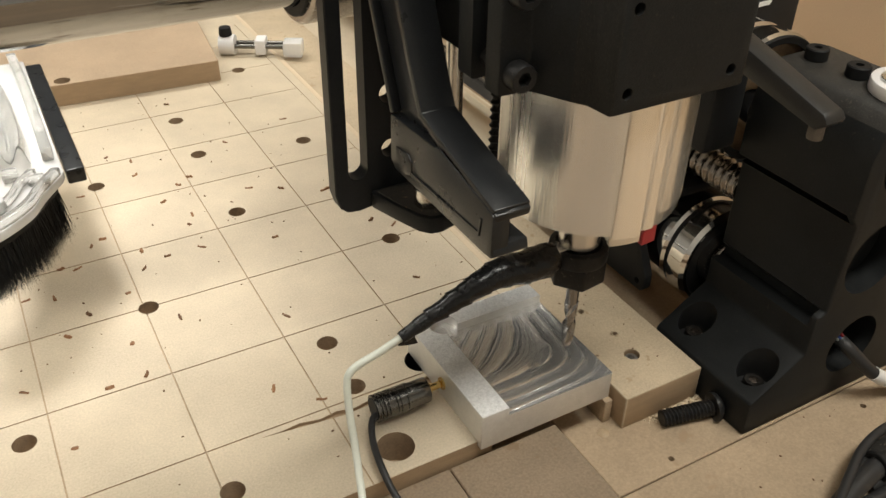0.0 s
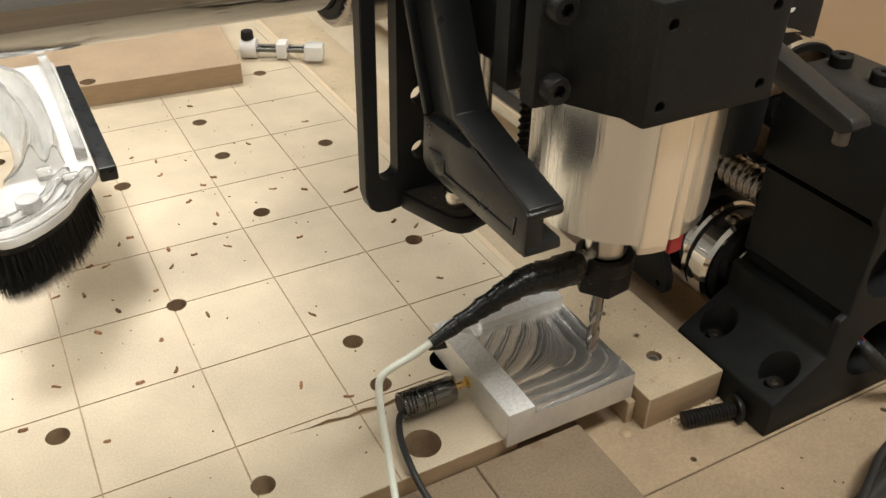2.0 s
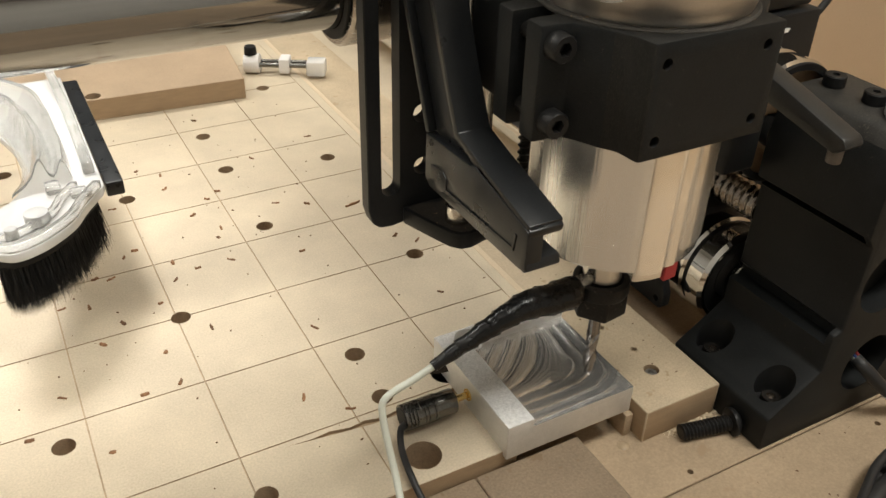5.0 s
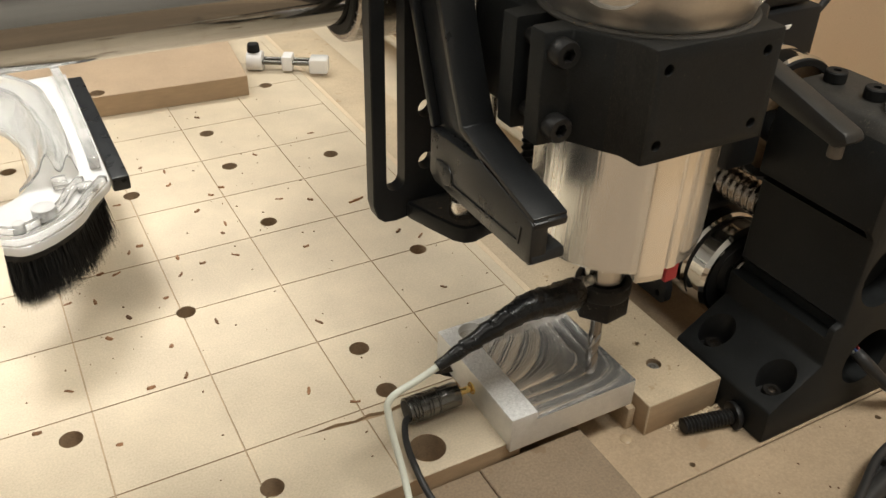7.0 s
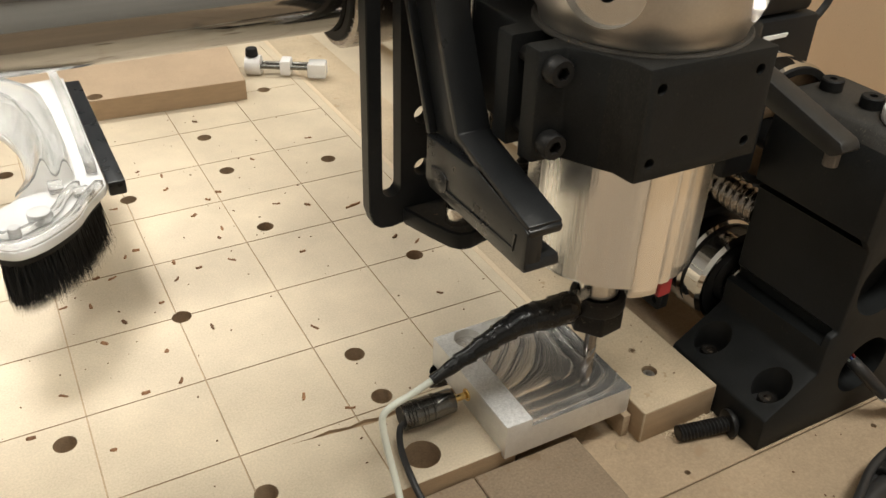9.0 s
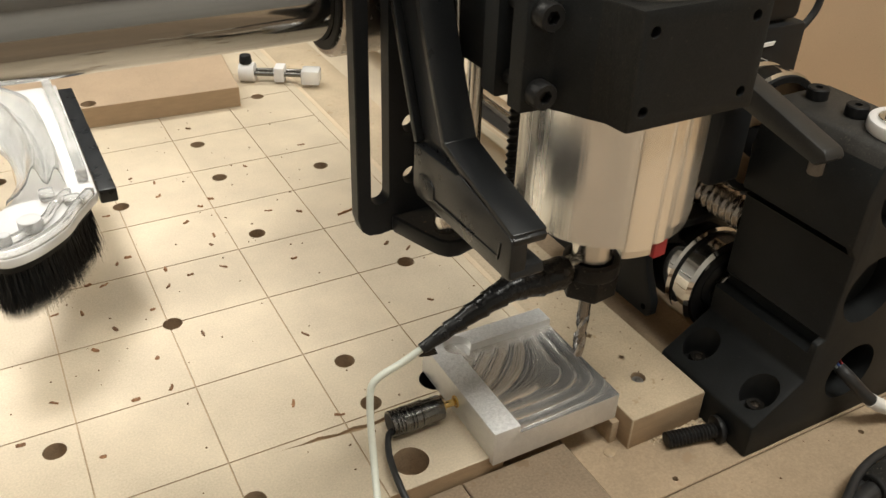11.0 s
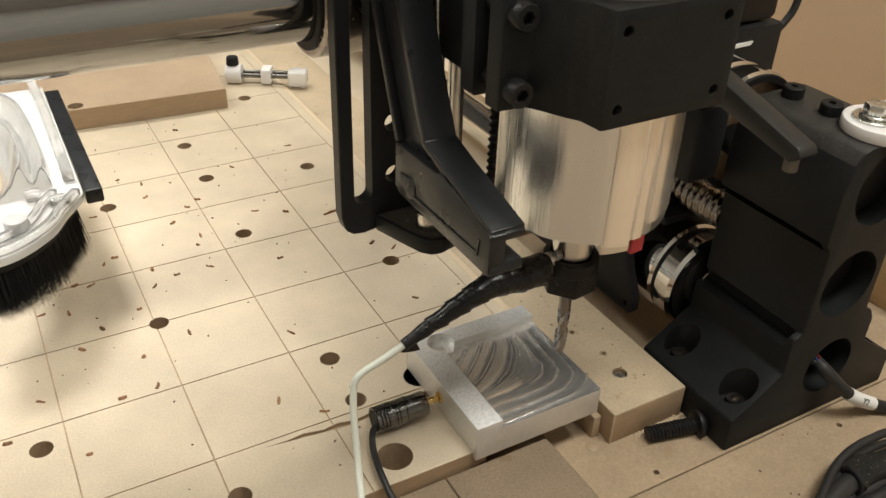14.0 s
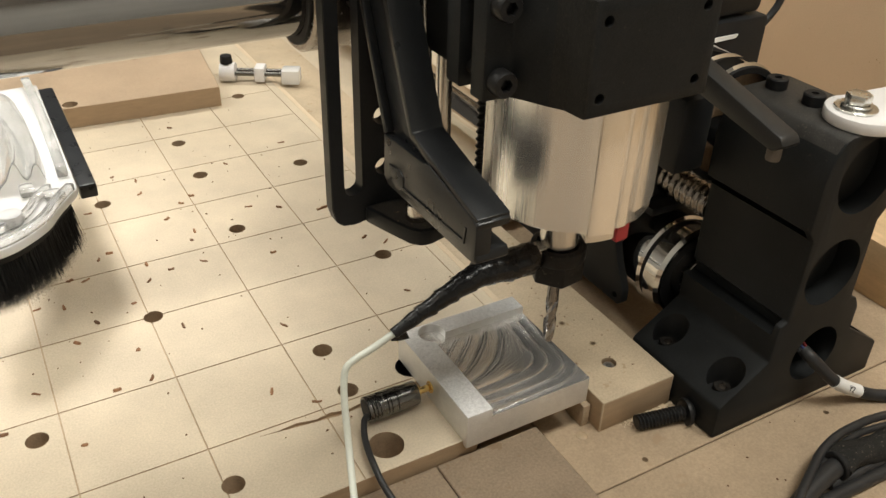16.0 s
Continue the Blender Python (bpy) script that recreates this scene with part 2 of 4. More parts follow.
    link(b.outputs[0], p.inputs["Normal"])
    rr = nodes.new("ShaderNodeMapRange")
    rr.inputs[3].default_value, rr.inputs[4].default_value = 0.27, 0.16
    link(sharp, rr.inputs[0])
    # whiter crests paint the tracks' bright reflections into the base colour
    tone = nodes.new("ShaderNodeMix")
    tone.data_type = "RGBA"
    tone.inputs[6].default_value, tone.inputs[7].default_value = (0.82, 0.81, 0.795, 1), (1.0, 1.0, 1.0, 1)
    link(sharp, tone.inputs[0])
    link(tone.outputs[2], p.inputs["Base Color"])
    link(rr.outputs[0], p.inputs["Roughness"])
    return m


SWIRL = swirl_material()


# ---------------------------------------------------------------- mesh helpers
def thing(name, at, label, category, group="", kind=""):
    ob = new(name)
    ob.location = at
    ob.empty_display_size = 0.02
    return tagged(ob, label, category, group, kind)


def origin_of(ob):
    o = Vector((0, 0, 0))
    while ob is not None:
        o += ob.location
        ob = ob.parent
    return o


def finish(me, mat, angle=35):
    if mat is not None:
        me.materials.append(mat)
    me.polygons.foreach_set("use_smooth", [True] * len(me.polygons))
    me.set_sharp_from_angle(angle=radians(angle))
    return me


def part(name, bm, mat, parent=None, label="", angle=35):
    """One mesh object from a bmesh in world places, under a thing or a part."""
    me = bpy.data.meshes.new(name)
    bmesh.ops.recalc_face_normals(bm, faces=bm.faces)
    if parent is not None:
        bmesh.ops.translate(bm, verts=bm.verts, vec=-origin_of(parent))
    bm.to_mesh(me)
    bm.free()
    finish(me, mat, angle)
    ob = new(name, me)
    ob.parent = parent
    return tagged(ob, label)


def solo(name, bm, mat, label, category, group="", kind="", angle=35):
    """A thing of one mesh, its origin at its base."""
    co = [v.co for v in bm.verts]
    base = Vector(((min(c.x for c in co) + max(c.x for c in co)) / 2, (min(c.y for c in co) + max(c.y for c in co)) / 2, min(c.z for c in co)))
    bmesh.ops.translate(bm, verts=bm.verts, vec=-base)
    ob = part(name, bm, mat, None, "", angle)
    ob.location = base
    return tagged(ob, label, category, group, kind)


def carve(ob, cutter, mat=None):
    """Cut a bmesh, in the object's own space, out of an object's mesh for good; the cut takes mat."""
    me = bpy.data.meshes.new("cutter")
    bmesh.ops.recalc_face_normals(cutter, faces=cutter.faces)
    cutter.to_mesh(me)
    cutter.free()
    if mat is not None:
        me.materials.append(mat)
        if mat.name not in [m.name for m in ob.data.materials]:
            ob.data.materials.append(mat)
    tool = new("cutter", me)
    tool.matrix_world = ob.matrix_world.copy()
    bpy.context.view_layer.update()
    tool.matrix_world = ob.matrix_world.copy()
    mod = ob.modifiers.new("cut", "BOOLEAN")
    mod.operation, mod.object, mod.solver = "DIFFERENCE", tool, "EXACT"
    mod.material_mode = "TRANSFER"
    mod.use_self = True
    bpy.context.view_layer.update()
    got = bpy.data.meshes.new_from_object(ob.evaluated_get(bpy.context.evaluated_depsgraph_get()))
    ob.modifiers.clear()
    ob.data = got
    bpy.data.objects.remove(tool)
    got.polygons.foreach_set("use_smooth", [True] * len(got.polygons))
    got.set_sharp_from_angle(angle=radians(35))
    return ob


def join(*bms):
    out = bmesh.new()
    for b in bms:
        me = bpy.data.meshes.new("tmp")
        b.to_mesh(me)
        b.free()
        out.from_mesh(me)
        bpy.data.meshes.remove(me)
    return out


def bevel(bm, w, seg=2, min_angle=25):
    if w <= 0:
        return bm
    bm.normal_update()
    edges = [e for e in bm.edges if len(e.link_faces) == 2 and e.calc_face_angle() > radians(min_angle)]
    bmesh.ops.bevel(bm, geom=edges, offset=w, offset_type="OFFSET", segments=seg, profile=0.5, affect="EDGES", clamp_overlap=True)
    return bm


def box(x0, x1, y0, y1, z0, z1, w=0.0, seg=2):
    bm = bmesh.new()
    bmesh.ops.create_cube(bm, size=1, matrix=Matrix.Translation(((x0 + x1) / 2, (y0 + y1) / 2, (z0 + z1) / 2)) @ Matrix.Diagonal((x1 - x0, y1 - y0, z1 - z0, 1)))
    return bevel(bm, w, seg)


def cyl(p0, p1, r, seg=32, r2=None, w=0.0):
    p0, p1 = Vector(p0), Vector(p1)
    bm = bmesh.new()
    d = p1 - p0
    m = Matrix.Translation((p0 + p1) / 2) @ d.to_track_quat("Z", "Y").to_matrix().to_4x4()
    bmesh.ops.create_cone(bm, cap_ends=True, segments=seg, radius1=r, radius2=r if r2 is None else r2, depth=d.length, matrix=m)
    return bevel(bm, w, 2, 50)


def prism(pts, axis, a0, a1, w=0.0, seg=2):
    """A polygon pushed along an axis: x takes (y, z) points, y takes (x, z), z takes (x, y)."""
    bm = bmesh.new()

    def at(p, a):
        return {"x": (a, p[0], p[1]), "y": (p[0], a, p[1]), "z": (p[0], p[1], a)}[axis]

    lo = [bm.verts.new(at(p, a0)) for p in pts]
    hi = [bm.verts.new(at(p, a1)) for p in pts]
    bm.faces.new(lo)
    bm.faces.new(hi)
    for i in range(len(pts)):
        j = (i + 1) % len(pts)
        bm.faces.new((lo[i], lo[j], hi[j], hi[i]))
    bmesh.ops.recalc_face_normals(bm, faces=bm.faces)
    return bevel(bm, w, seg)


def lathe(profile, center=(0, 0, 0), axis="z", seg=64):
    """Turn (radius, height) points round an axis through center."""
    bm = bmesh.new()
    rings = []
    for r, h in profile:
        ring = []
        for k in range(seg):
            a = 2 * math.pi * k / seg
            c, s = r * math.cos(a), r * math.sin(a)
            ring.append(bm.verts.new(Vector(center) + Vector({"z": (c, s, h), "y": (c, h, s), "x": (h, c, s)}[axis])))
        rings.append(ring)
    for a, b in zip(rings, rings[1:]):
        for k in range(seg):
            bm.faces.new((a[k], a[(k + 1) % seg], b[(k + 1) % seg], b[k]))
    if profile[0][0] > 1e-6:
        bm.faces.new(rings[0])
    if profile[-1][0] > 1e-6:
        bm.faces.new(rings[-1])
    bmesh.ops.remove_doubles(bm, verts=bm.verts, dist=1e-6)
    bmesh.ops.recalc_face_normals(bm, faces=bm.faces)
    return bm


def ring(center, axis, ro, ri, h0, h1, seg=64, w=0.001):
    """A ring with a bore and eased edges."""
    p = [(ri, h0), (ro - w, h0), (ro, h0 + w), (ro, h1 - w), (ro - w, h1), (ri, h1), (ri, h0)]
    bm = bmesh.new()
    rows = []
    for r, h in p[:-1]:
        rows.append([bm.verts.new(Vector(center) + Vector({"z": (r * math.cos(2 * math.pi * k / seg), r * math.sin(2 * math.pi * k / seg), h),
                                                           "y": (r * math.cos(2 * math.pi * k / seg), h, r * math.sin(2 * math.pi * k / seg)),
                                                           "x": (h, r * math.cos(2 * math.pi * k / seg), r * math.sin(2 * math.pi * k / seg))}[axis])) for k in range(seg)])
    for i in range(len(rows)):
        a, b = rows[i], rows[(i + 1) % len(rows)]
        for k in range(seg):
            bm.faces.new((a[k], a[(k + 1) % seg], b[(k + 1) % seg], b[k]))
    return bm


def smooth_path(pts, steps=8):
    """A Catmull-Rom line through points."""
    p = [Vector(q) for q in pts]
    p = [2 * p[0] - p[1]] + p + [2 * p[-1] - p[-2]]
    out = []
    for i in range(1, len(p) - 2):
        for k in range(steps):
            t = k / steps
            a, b, c, d = p[i - 1], p[i], p[i + 1], p[i + 2]
            out.append(0.5 * (2 * b + (c - a) * t + (2 * a - 5 * b + 4 * c - d) * t * t + (3 * b - a - 3 * c + d) * t ** 3))
    out.append(p[-2])
    return out


def hose(path, radius, seg=12):
    """A round bar along a path; radius is a number or a function of 0..1."""
    bm = bmesh.new()
    rings, up = [], Vector((0.13, 0.31, 0.94)).normalized()
    for i, c in enumerate(path):
        d = (path[min(i + 1, len(path) - 1)] - path[max(i - 1, 0)]).normalized()
        u = (up - d * up.dot(d)).normalized()
        v = d.cross(u)
        up = u
        r = radius(i / (len(path) - 1)) if callable(radius) else radius
        rings.append([bm.verts.new(c + r * (math.cos(2 * math.pi * k / seg) * u + math.sin(2 * math.pi * k / seg) * v)) for k in range(seg)])
    for a, b in zip(rings, rings[1:]):
        for k in range(seg):
            bm.faces.new((a[k], a[(k + 1) % seg], b[(k + 1) % seg], b[k]))
    bm.faces.new(rings[0])
    bm.faces.new(rings[-1])
    return bm


def threaded(p0, p1, r, pitch, depth, seg=20):
    """A screw thread between two points."""
    p0, p1 = Vector(p0), Vector(p1)
    d = (p1 - p0)
    n = int(d.length / pitch * 9)
    m = d.to_track_quat("Z", "Y").to_matrix()
    bm = bmesh.new()
    rings = []
    for i in range(n + 1):
        row = []
        for k in range(seg):
            a = 2 * math.pi * k / seg
            ph = (i / 9 - k / seg) % 1.0
            rr = r - depth * (0.5 - 0.5 * math.cos(2 * math.pi * ph)) ** 0.7
            row.append(bm.verts.new(p0 + m @ Vector((rr * math.cos(a), rr * math.sin(a), d.length * i / n))))
        rings.append(row)
    for a, b in zip(rings, rings[1:]):
        for k in range(seg):
            bm.faces.new((a[k], a[(k + 1) % seg], b[(k + 1) % seg], b[k]))
    bm.faces.new(rings[0])
    bm.faces.new(rings[-1])
    return bm


def hex_socket_head(center, way, r, h, seg=28):
    """A cap screw's head with its hexagon socket; way points out of the head."""
    way = Vector(way).normalized()
    q = way.to_track_quat("Z", "Y").to_matrix().to_4x4()
    prof = [(r, 0), (r, h * 0.86), (r * 0.9, h), (r * 0.56, h)]
    bm = bmesh.new()
    rows = [[bm.verts.new((a * math.cos(2 * math.pi * k / seg), a * math.sin(2 * math.pi * k / seg), z)) for k in range(seg)] for a, z in prof]
    hexa = []
    for k in range(seg):
        a = 2 * math.pi * k / seg
        f = math.cos(math.pi / 6) / math.cos((a % (math.pi / 3)) - math.pi / 6)
        hexa.append((r * 0.52 * f * math.cos(a), r * 0.52 * f * math.sin(a)))
    rows.append([bm.verts.new((x, y, h)) for x, y in hexa])
    rows.append([bm.verts.new((x, y, h * 0.4)) for x, y in hexa])
    for a, b in zip(rows, rows[1:]):
        for k in range(seg):
            bm.faces.new((a[k], a[(k + 1) % seg], b[(k + 1) % seg], b[k]))
    bm.faces.new(rows[0])
    bm.faces.new(rows[-1])
    bmesh.ops.transform(bm, matrix=Matrix.Translation(center) @ q, verts=bm.verts)
    return bm


def circle(cx, cy, r, n=24, a0=0.0, a1=360.0):
    return [(cx + r * math.cos(radians(a0 + (a1 - a0) * k / (n if a1 - a0 >= 360 else n - 1))),
             cy + r * math.sin(radians(a0 + (a1 - a0) * k / (n if a1 - a0 >= 360 else n - 1)))) for k in range(n)]


# ---------------------------------------------------------------- the room
P = 0.062          # pitch of the scribed grid
ZB = -0.025        # top of the lower base
# unseen shell round the table; its pale walls and ceiling return fill light
solo("floor", box(-2.6, 2.6, -2.6, 2.6, -0.95, -0.9), FLOORM, "grey workshop floor under the table", "floor", kind="structure")
solo("ceiling", box(-2.6, 2.6, -2.6, 2.6, 2.0, 2.05), CEIL, "painted workshop ceiling", "ceiling", kind="structure")
# added wall, kept dark so that the polished rail mirrors darkness
solo("wall_north", box(-2.6, 2.6, 2.6, 2.7, -0.9, 2.0), ROOM_DARK, "unseen dark wall mirrored in the rail", "wall", kind="structure")
solo("wall_south", box(-2.6, 2.6, -2.7, -2.6, -0.9, 2.0), ROOM, "plain unseen wall closing the room", "wall", kind="structure")
solo("wall_west", box(-2.7, -2.6, -2.6, 2.6, -0.9, 2.0), ROOM, "plain unseen wall closing the room", "wall", kind="structure")
solo("wall_east", box(2.6, 2.7, -2.6, 2.6, -0.9, 2.0), ROOM, "plain unseen wall closing the room", "wall", kind="structure")
solo("mdf_panel", box(0.74, 0.758, -1.0, 1.3, ZB, 0.75, 0.001), WALLM, "upright tan MDF panel beside the machine", "panel", kind="structure")
for lx, ly in ((-0.9, 0.9), (0.5, 0.9), (-0.9, -0.9), (0.5, -0.9)):
    lamp = thing("ceiling_lamp", (lx, ly, 1.94), "long lit ceiling tube lamp in a white tray", "lamp", "ceiling tube lamps")
    part("housing", box(lx - 0.62, lx + 0.62, ly - 0.19, ly + 0.19, 1.955, 2.0, 0.004), CEIL, lamp)
    part("tube", cyl((lx - 0.58, ly, 1.945), (lx + 0.58, ly, 1.945), 0.012, 16), TUBE, lamp)

# table and its lower base of several MDF sheets
table = solo("table_top", box(-1.0, 0.9, -0.92, 1.4, -0.075, ZB - 0.018, 0.003), MDF_OLD, "large MDF table top under the machine", "table", kind="structure")
for x in (-0.94, 0.84):
    for y in (-0.86, 1.34):
        part("leg", box(x - 0.04, x + 0.04, y - 0.04, y + 0.04, -0.9, -0.075, 0.003), PINE, table, "square wooden table leg")
for k, (x0, x1, y0, y1) in enumerate(((-0.9, 0.2342, -0.90, 1.3), (0.2350, 0.88, -0.3478, 1.3), (0.2350, 0.88, -0.90, -0.3486))):
    sheet = solo("base_sheet", box(x0, x1, y0, y1, ZB - 0.018, ZB, 0.0006, 1), MDF_OLD if k else MDF_DIRTY_SHADED, "worn tan MDF base sheet with dark butt joints", "board", "base sheets", "structure")
    for x, y in ((0.274, -0.3413), (0.3937, -0.3627)):
        if x0 < x < x1 and y0 < y < y1:
            bpy.context.view_layer.update()
            hole = cyl((x, y, ZB - 0.008), (x, y, ZB + 0.01), 0.0017, 16)
            bmesh.ops.translate(hole, verts=hole.verts, vec=-sheet.location)
            carve(sheet, hole, HOLE)

for x0, x1 in ((-0.9, 0.1630), (0.1636, 0.2252)):
    solo("front_sheet", box(x0, x1, -0.88, -0.3045, ZB, -0.0092, 0.0006, 1), MDF_DIRTY_SHADED, "worn tan MDF sheet butted against the grid board", "board", "front sheets", "structure")

# the grid board: grooves and bores are cut into it
BX0, BX1, BY0, BY1 = -0.60, 0.2592, -0.303, 0.75
grid_board = tagged(part("grid_board", box(BX0, BX1, BY0, BY1, ZB, 0.0, 0.0005, 1), MDF, None), "pale MDF spoil board with scribed square grid and bored holes", "board", kind="structure")
lines = [box(BX0 - 0.01, 0.2514, -j * P - 0.0004, -j * P + 0.0004, -0.0007, 0.01) for j in range(-4, 5)]
carve(grid_board, join(*lines), GROOVE)
lines = [box(0.2510 - 0.0003, 0.2510 + 0.0003, -0.2486, 0.30, -0.0005, 0.01)] + [box(i * P - 0.0004, i * P + 0.0004, BY0 - 0.01, 0.30, -0.0007, 0.01) for i in range(-7, 4)]
carve(grid_board, join(*lines), GROOVE)
# a planed strip along the front edge with a torn end
torn = [(0.086, -0.2515), (0.098, -0.2522), (0.108, -0.2512), (0.118, -0.2535), (0.127, -0.2522), (0.136, -0.2545), (0.146, -0.2528), (0.158, -0.2535), (0.170, -0.2515), (0.27, -0.250),
        (0.27, -0.254), (0.158, -0.2572), (0.146, -0.2560), (0.130, -0.2565), (0.112, -0.2545)]
carve(grid_board, prism(torn, "z", -0.0022, 0.01), MDF_EDGE)
bores = [(-0.0126, -0.2015), (0.0643, -0.1244), (0.1433, -0.2019), (0.1426, -0.2402), (0.0661, -0.2763), (0.2200, -0.1254), (0.1418, -0.0477), (0.1414, 0.0444), (0.1411, 0.1086),
         (0.2199, 0.0296), (0.0642, 0.0306), (-0.0115, 0.1077), (0.2179, 0.1853), (-0.0126, -0.048), (-0.09, -0.1244), (-0.09, 0.0306)]
carve(grid_board, join(*[cyl((x, y, -0.0125), (x, y, 0.01), 0.0058, 28) for x, y in bores], cyl((0.1431, -0.2873, -0.02), (0.1431, -0.2873, 0.01), 0.0093, 36)), HOLE)

carve(grid_board, box(0.1885, 0.27, -0.32, -0.2735, -0.03, 0.01), MDF_EDGE)
# this bore's wood is coloured near-black in place of deep shade
carve(grid_board, cyl((0.1825, -0.2385, -0.02), (0.1825, -0.2385, 0.01), 0.0090, 32), BORE)

# the strip that carries the rail's feet, beside the board
strip = tagged(part("rail_strip", box(0.2642, 0.3160, -0.3130, 1.2, ZB, -0.003, 0.0009, 2), MDF_STRIP, None), "MDF strip screwed down beside the grid board", "board", kind="structure")
carve(strip, join(cyl((0.2890, -0.2865, -0.012), (0.2890, -0.2865, 0.01), 0.0044, 24), cyl((0.2915, -0.2680, -0.010), (0.2915, -0.2680, 0.01), 0.0018, 12),
                  cyl((0.2865, -0.2430, -0.010), (0.2865, -0.2430, 0.01), 0.0016, 12)), HOLE)
back_strip = tagged(part("rail_strip", box(0.3150, 0.4600, -0.095, 1.2, ZB, -0.0035, 0.0006, 1), MDF, None), "wide MDF strip under the y rails", "board", kind="structure")
solo("filler_strip", box(0.2594, 0.2640, -0.2725, 1.2, ZB, -0.0008, 0.0004, 1), PALE, "thin pale wood filler between the boards", "strip", kind="structure")
# torn fibres standing round the old screw holes
for hx, hy in ((0.2915, -0.2680), (0.2865, -0.2430), (0.2890, -0.2865)):
    burr = bmesh.new()
    rim = 0.0045 if hx == 0.2890 else 0.0019
    turns_seed = random.Random(int(hx * 1e4))
    for k in range(11):
        a = 2 * math.pi * k / 11 + turns_seed.uniform(-0.25, 0.25)
        size = turns_seed.uniform(0.0004, 0.0011) * (0.6 if rim > 0.003 else 1.0)
        bmesh.ops.create_cone(burr, cap_ends=True, segments=5, radius1=size, radius2=size * 0.3, depth=size,
                              matrix=Matrix.Translation((hx + rim * math.cos(a), hy + rim * math.sin(a), -0.003 + size * 0.4)) @ Matrix.Rotation(a, 4, "Z") @ Matrix.Diagonal((0.7, 1.5, 1, 1)))
    part("torn_fibre", burr, MDF_STRIP, strip)
screw = thing("wood_screw", (0.2890, -0.2865, -0.012), "sunk steel wood screw in the strip", "screw")
part("head", hex_socket_head((0.2890, -0.2865, -0.0105), (0, 0, 1), 0.0037, 0.0055, 18), SATIN, screw)
solo("scrap_block", box(0.2580, 0.2628, -0.3045, -0.2750, ZB, -0.010, 0.0004), MDF_OLD, "thin MDF spacer wedged beside the strip", "block")
# second board lying on the grid board at the back
_a = radians(-3.5)
back = tagged(part("mdf_offcut", prism([(-0.42, 0.0), (0.0, 0.0), (0.012, 0.27), (-0.42, 0.30)], "z", 0.0, 0.019, 0.0006, 1), MDF_TAN, None), "tan MDF offcut board lying on the grid board", "board")
carve(back, join(*[cyl((x, y, 0.006), (x, y, 0.03), 0.0065, 28) for x, y in ((-0.06, 0.105), (-0.128, 0.008), (-0.022, 0.145), (-0.15, 0.11))]), HOLE)
back.data.materials.append(MDF_EDGE)
for f in back.data.polygons:
    if abs(f.normal.z) < 0.3 and f.material_index == 0 and f.area > 0.0008:
        f.material_index = len(back.data.materials) - 1
back.matrix_basis = Matrix.Translation((0.1975, 0.1700, 0)) @ Matrix.Rotation(_a, 4, "Z")

def show_edges(ob, least):
    """Sawn sides of a board are browner than its faces."""
    ob.data.materials.append(MDF_EDGE)
    for f in ob.data.polygons:
        if abs(f.normal.z) < 0.3 and f.material_index == 0 and f.area > least:
            f.material_index = len(ob.data.materials) - 1


show_edges(strip, 0.0004)
show_edges(grid_board, 0.0004)


# ---------------------------------------------------------------- touch plate
def touch_plate():
    x0, x1, y0, y1, zt, zf = 0.1795, 0.2572, -0.3065, -0.2285, 0.0186, 0.0137
    t = thing("touch_plate", ((x0 + x1) / 2, (y0 + y1) / 2, 0), "square aluminium touch plate with milled corner recess", "touch plate")
    body = part("plate", box(x0, x1, y0, y1, -0.0032, zt, 0.0006), ALU_SIDE, t)
    off = -origin_of(t)
    # the front edge hangs a little below the board's surface
    rest = prism([(x0 - 0.01, -0.3033), (0.1889, -0.3033), (0.1889, -0.2742), (x1 + 0.01, -0.2742), (x1 + 0.01, y1 + 0.01), (x0 - 0.01, y1 + 0.01)], "z", -0.01, 0.0)
    bmesh.ops.translate(rest, verts=rest.verts, vec=off)
    carve(body, rest, ALU_SIDE)
    rx, ry = 0.1945, -0.2405
    cutter = box(rx, x1 + 0.01, y0 - 0.01, ry, zf, zt + 0.01)
    bmesh.ops.translate(cutter, verts=cutter.verts, vec=off)
    carve(body, cutter, SWIRL)
    pocket = cyl((0.1965, -0.2375, zf), (0.1965, -0.2375, zt + 0.01), 0.0078, 36)
    bmesh.ops.translate(pocket, verts=pocket.verts, vec=off)
    carve(body, pocket, SWIRL)
    body.data.materials.append(ALU)
    n = len(body.data.materials) - 1
    floor_index = [m.name for m in body.data.materials].index(SWIRL.name)
    for f in body.data.polygons:
        if f.material_index == floor_index and f.normal.z < 0.7:
            f.material_index = 0
        if f.normal.z > 0.9 and f.center.z > zt - 0.001:
            f.material_index = n
    part("jack", ring((x0, -0.2675, 0.0085), "x", 0.0034, 0.0026, -0.0008, 0.0006, 24, 0.0002), GOLD, t, "gold-plated jack ring")
    return t


touch_plate()


# ---------------------------------------------------------------- plug and its black cable
def plug():
    c = Vector((0.0, -0.2675, 0.0085))
    t = thing("jack_plug", (0.15, -0.2675, 0.0), "gunmetal banana plug with knurled barrel in the plate", "plug")

    def tube(x0, x1, r, mat, name, w=0.0005, seg=32):
        return part(name, cyl((x0, c.y, c.z), (x1, c.y, c.z), r, seg, None, w), mat, t)

    tube(0.1700, 0.1800, 0.0019, GOLD, "pin", 0.0002)
    tube(0.1702, 0.1724, 0.0030, GOLD, "collar", 0.0003)
    tube(0.1600, 0.1704, 0.0066, GUNMETAL, "nose")
    # knurled barrel
    bm = bmesh.new()
    rows = []
    for i in range(61):
        x = 0.1410 + 0.0192 * i / 60
        cutin = 0.0005 if i in (6, 7, 12, 13, 18, 19, 32, 33, 38, 39, 50, 51) else 0.0
        knurl = 0.00028 if i < 28 or i > 53 else 0.0
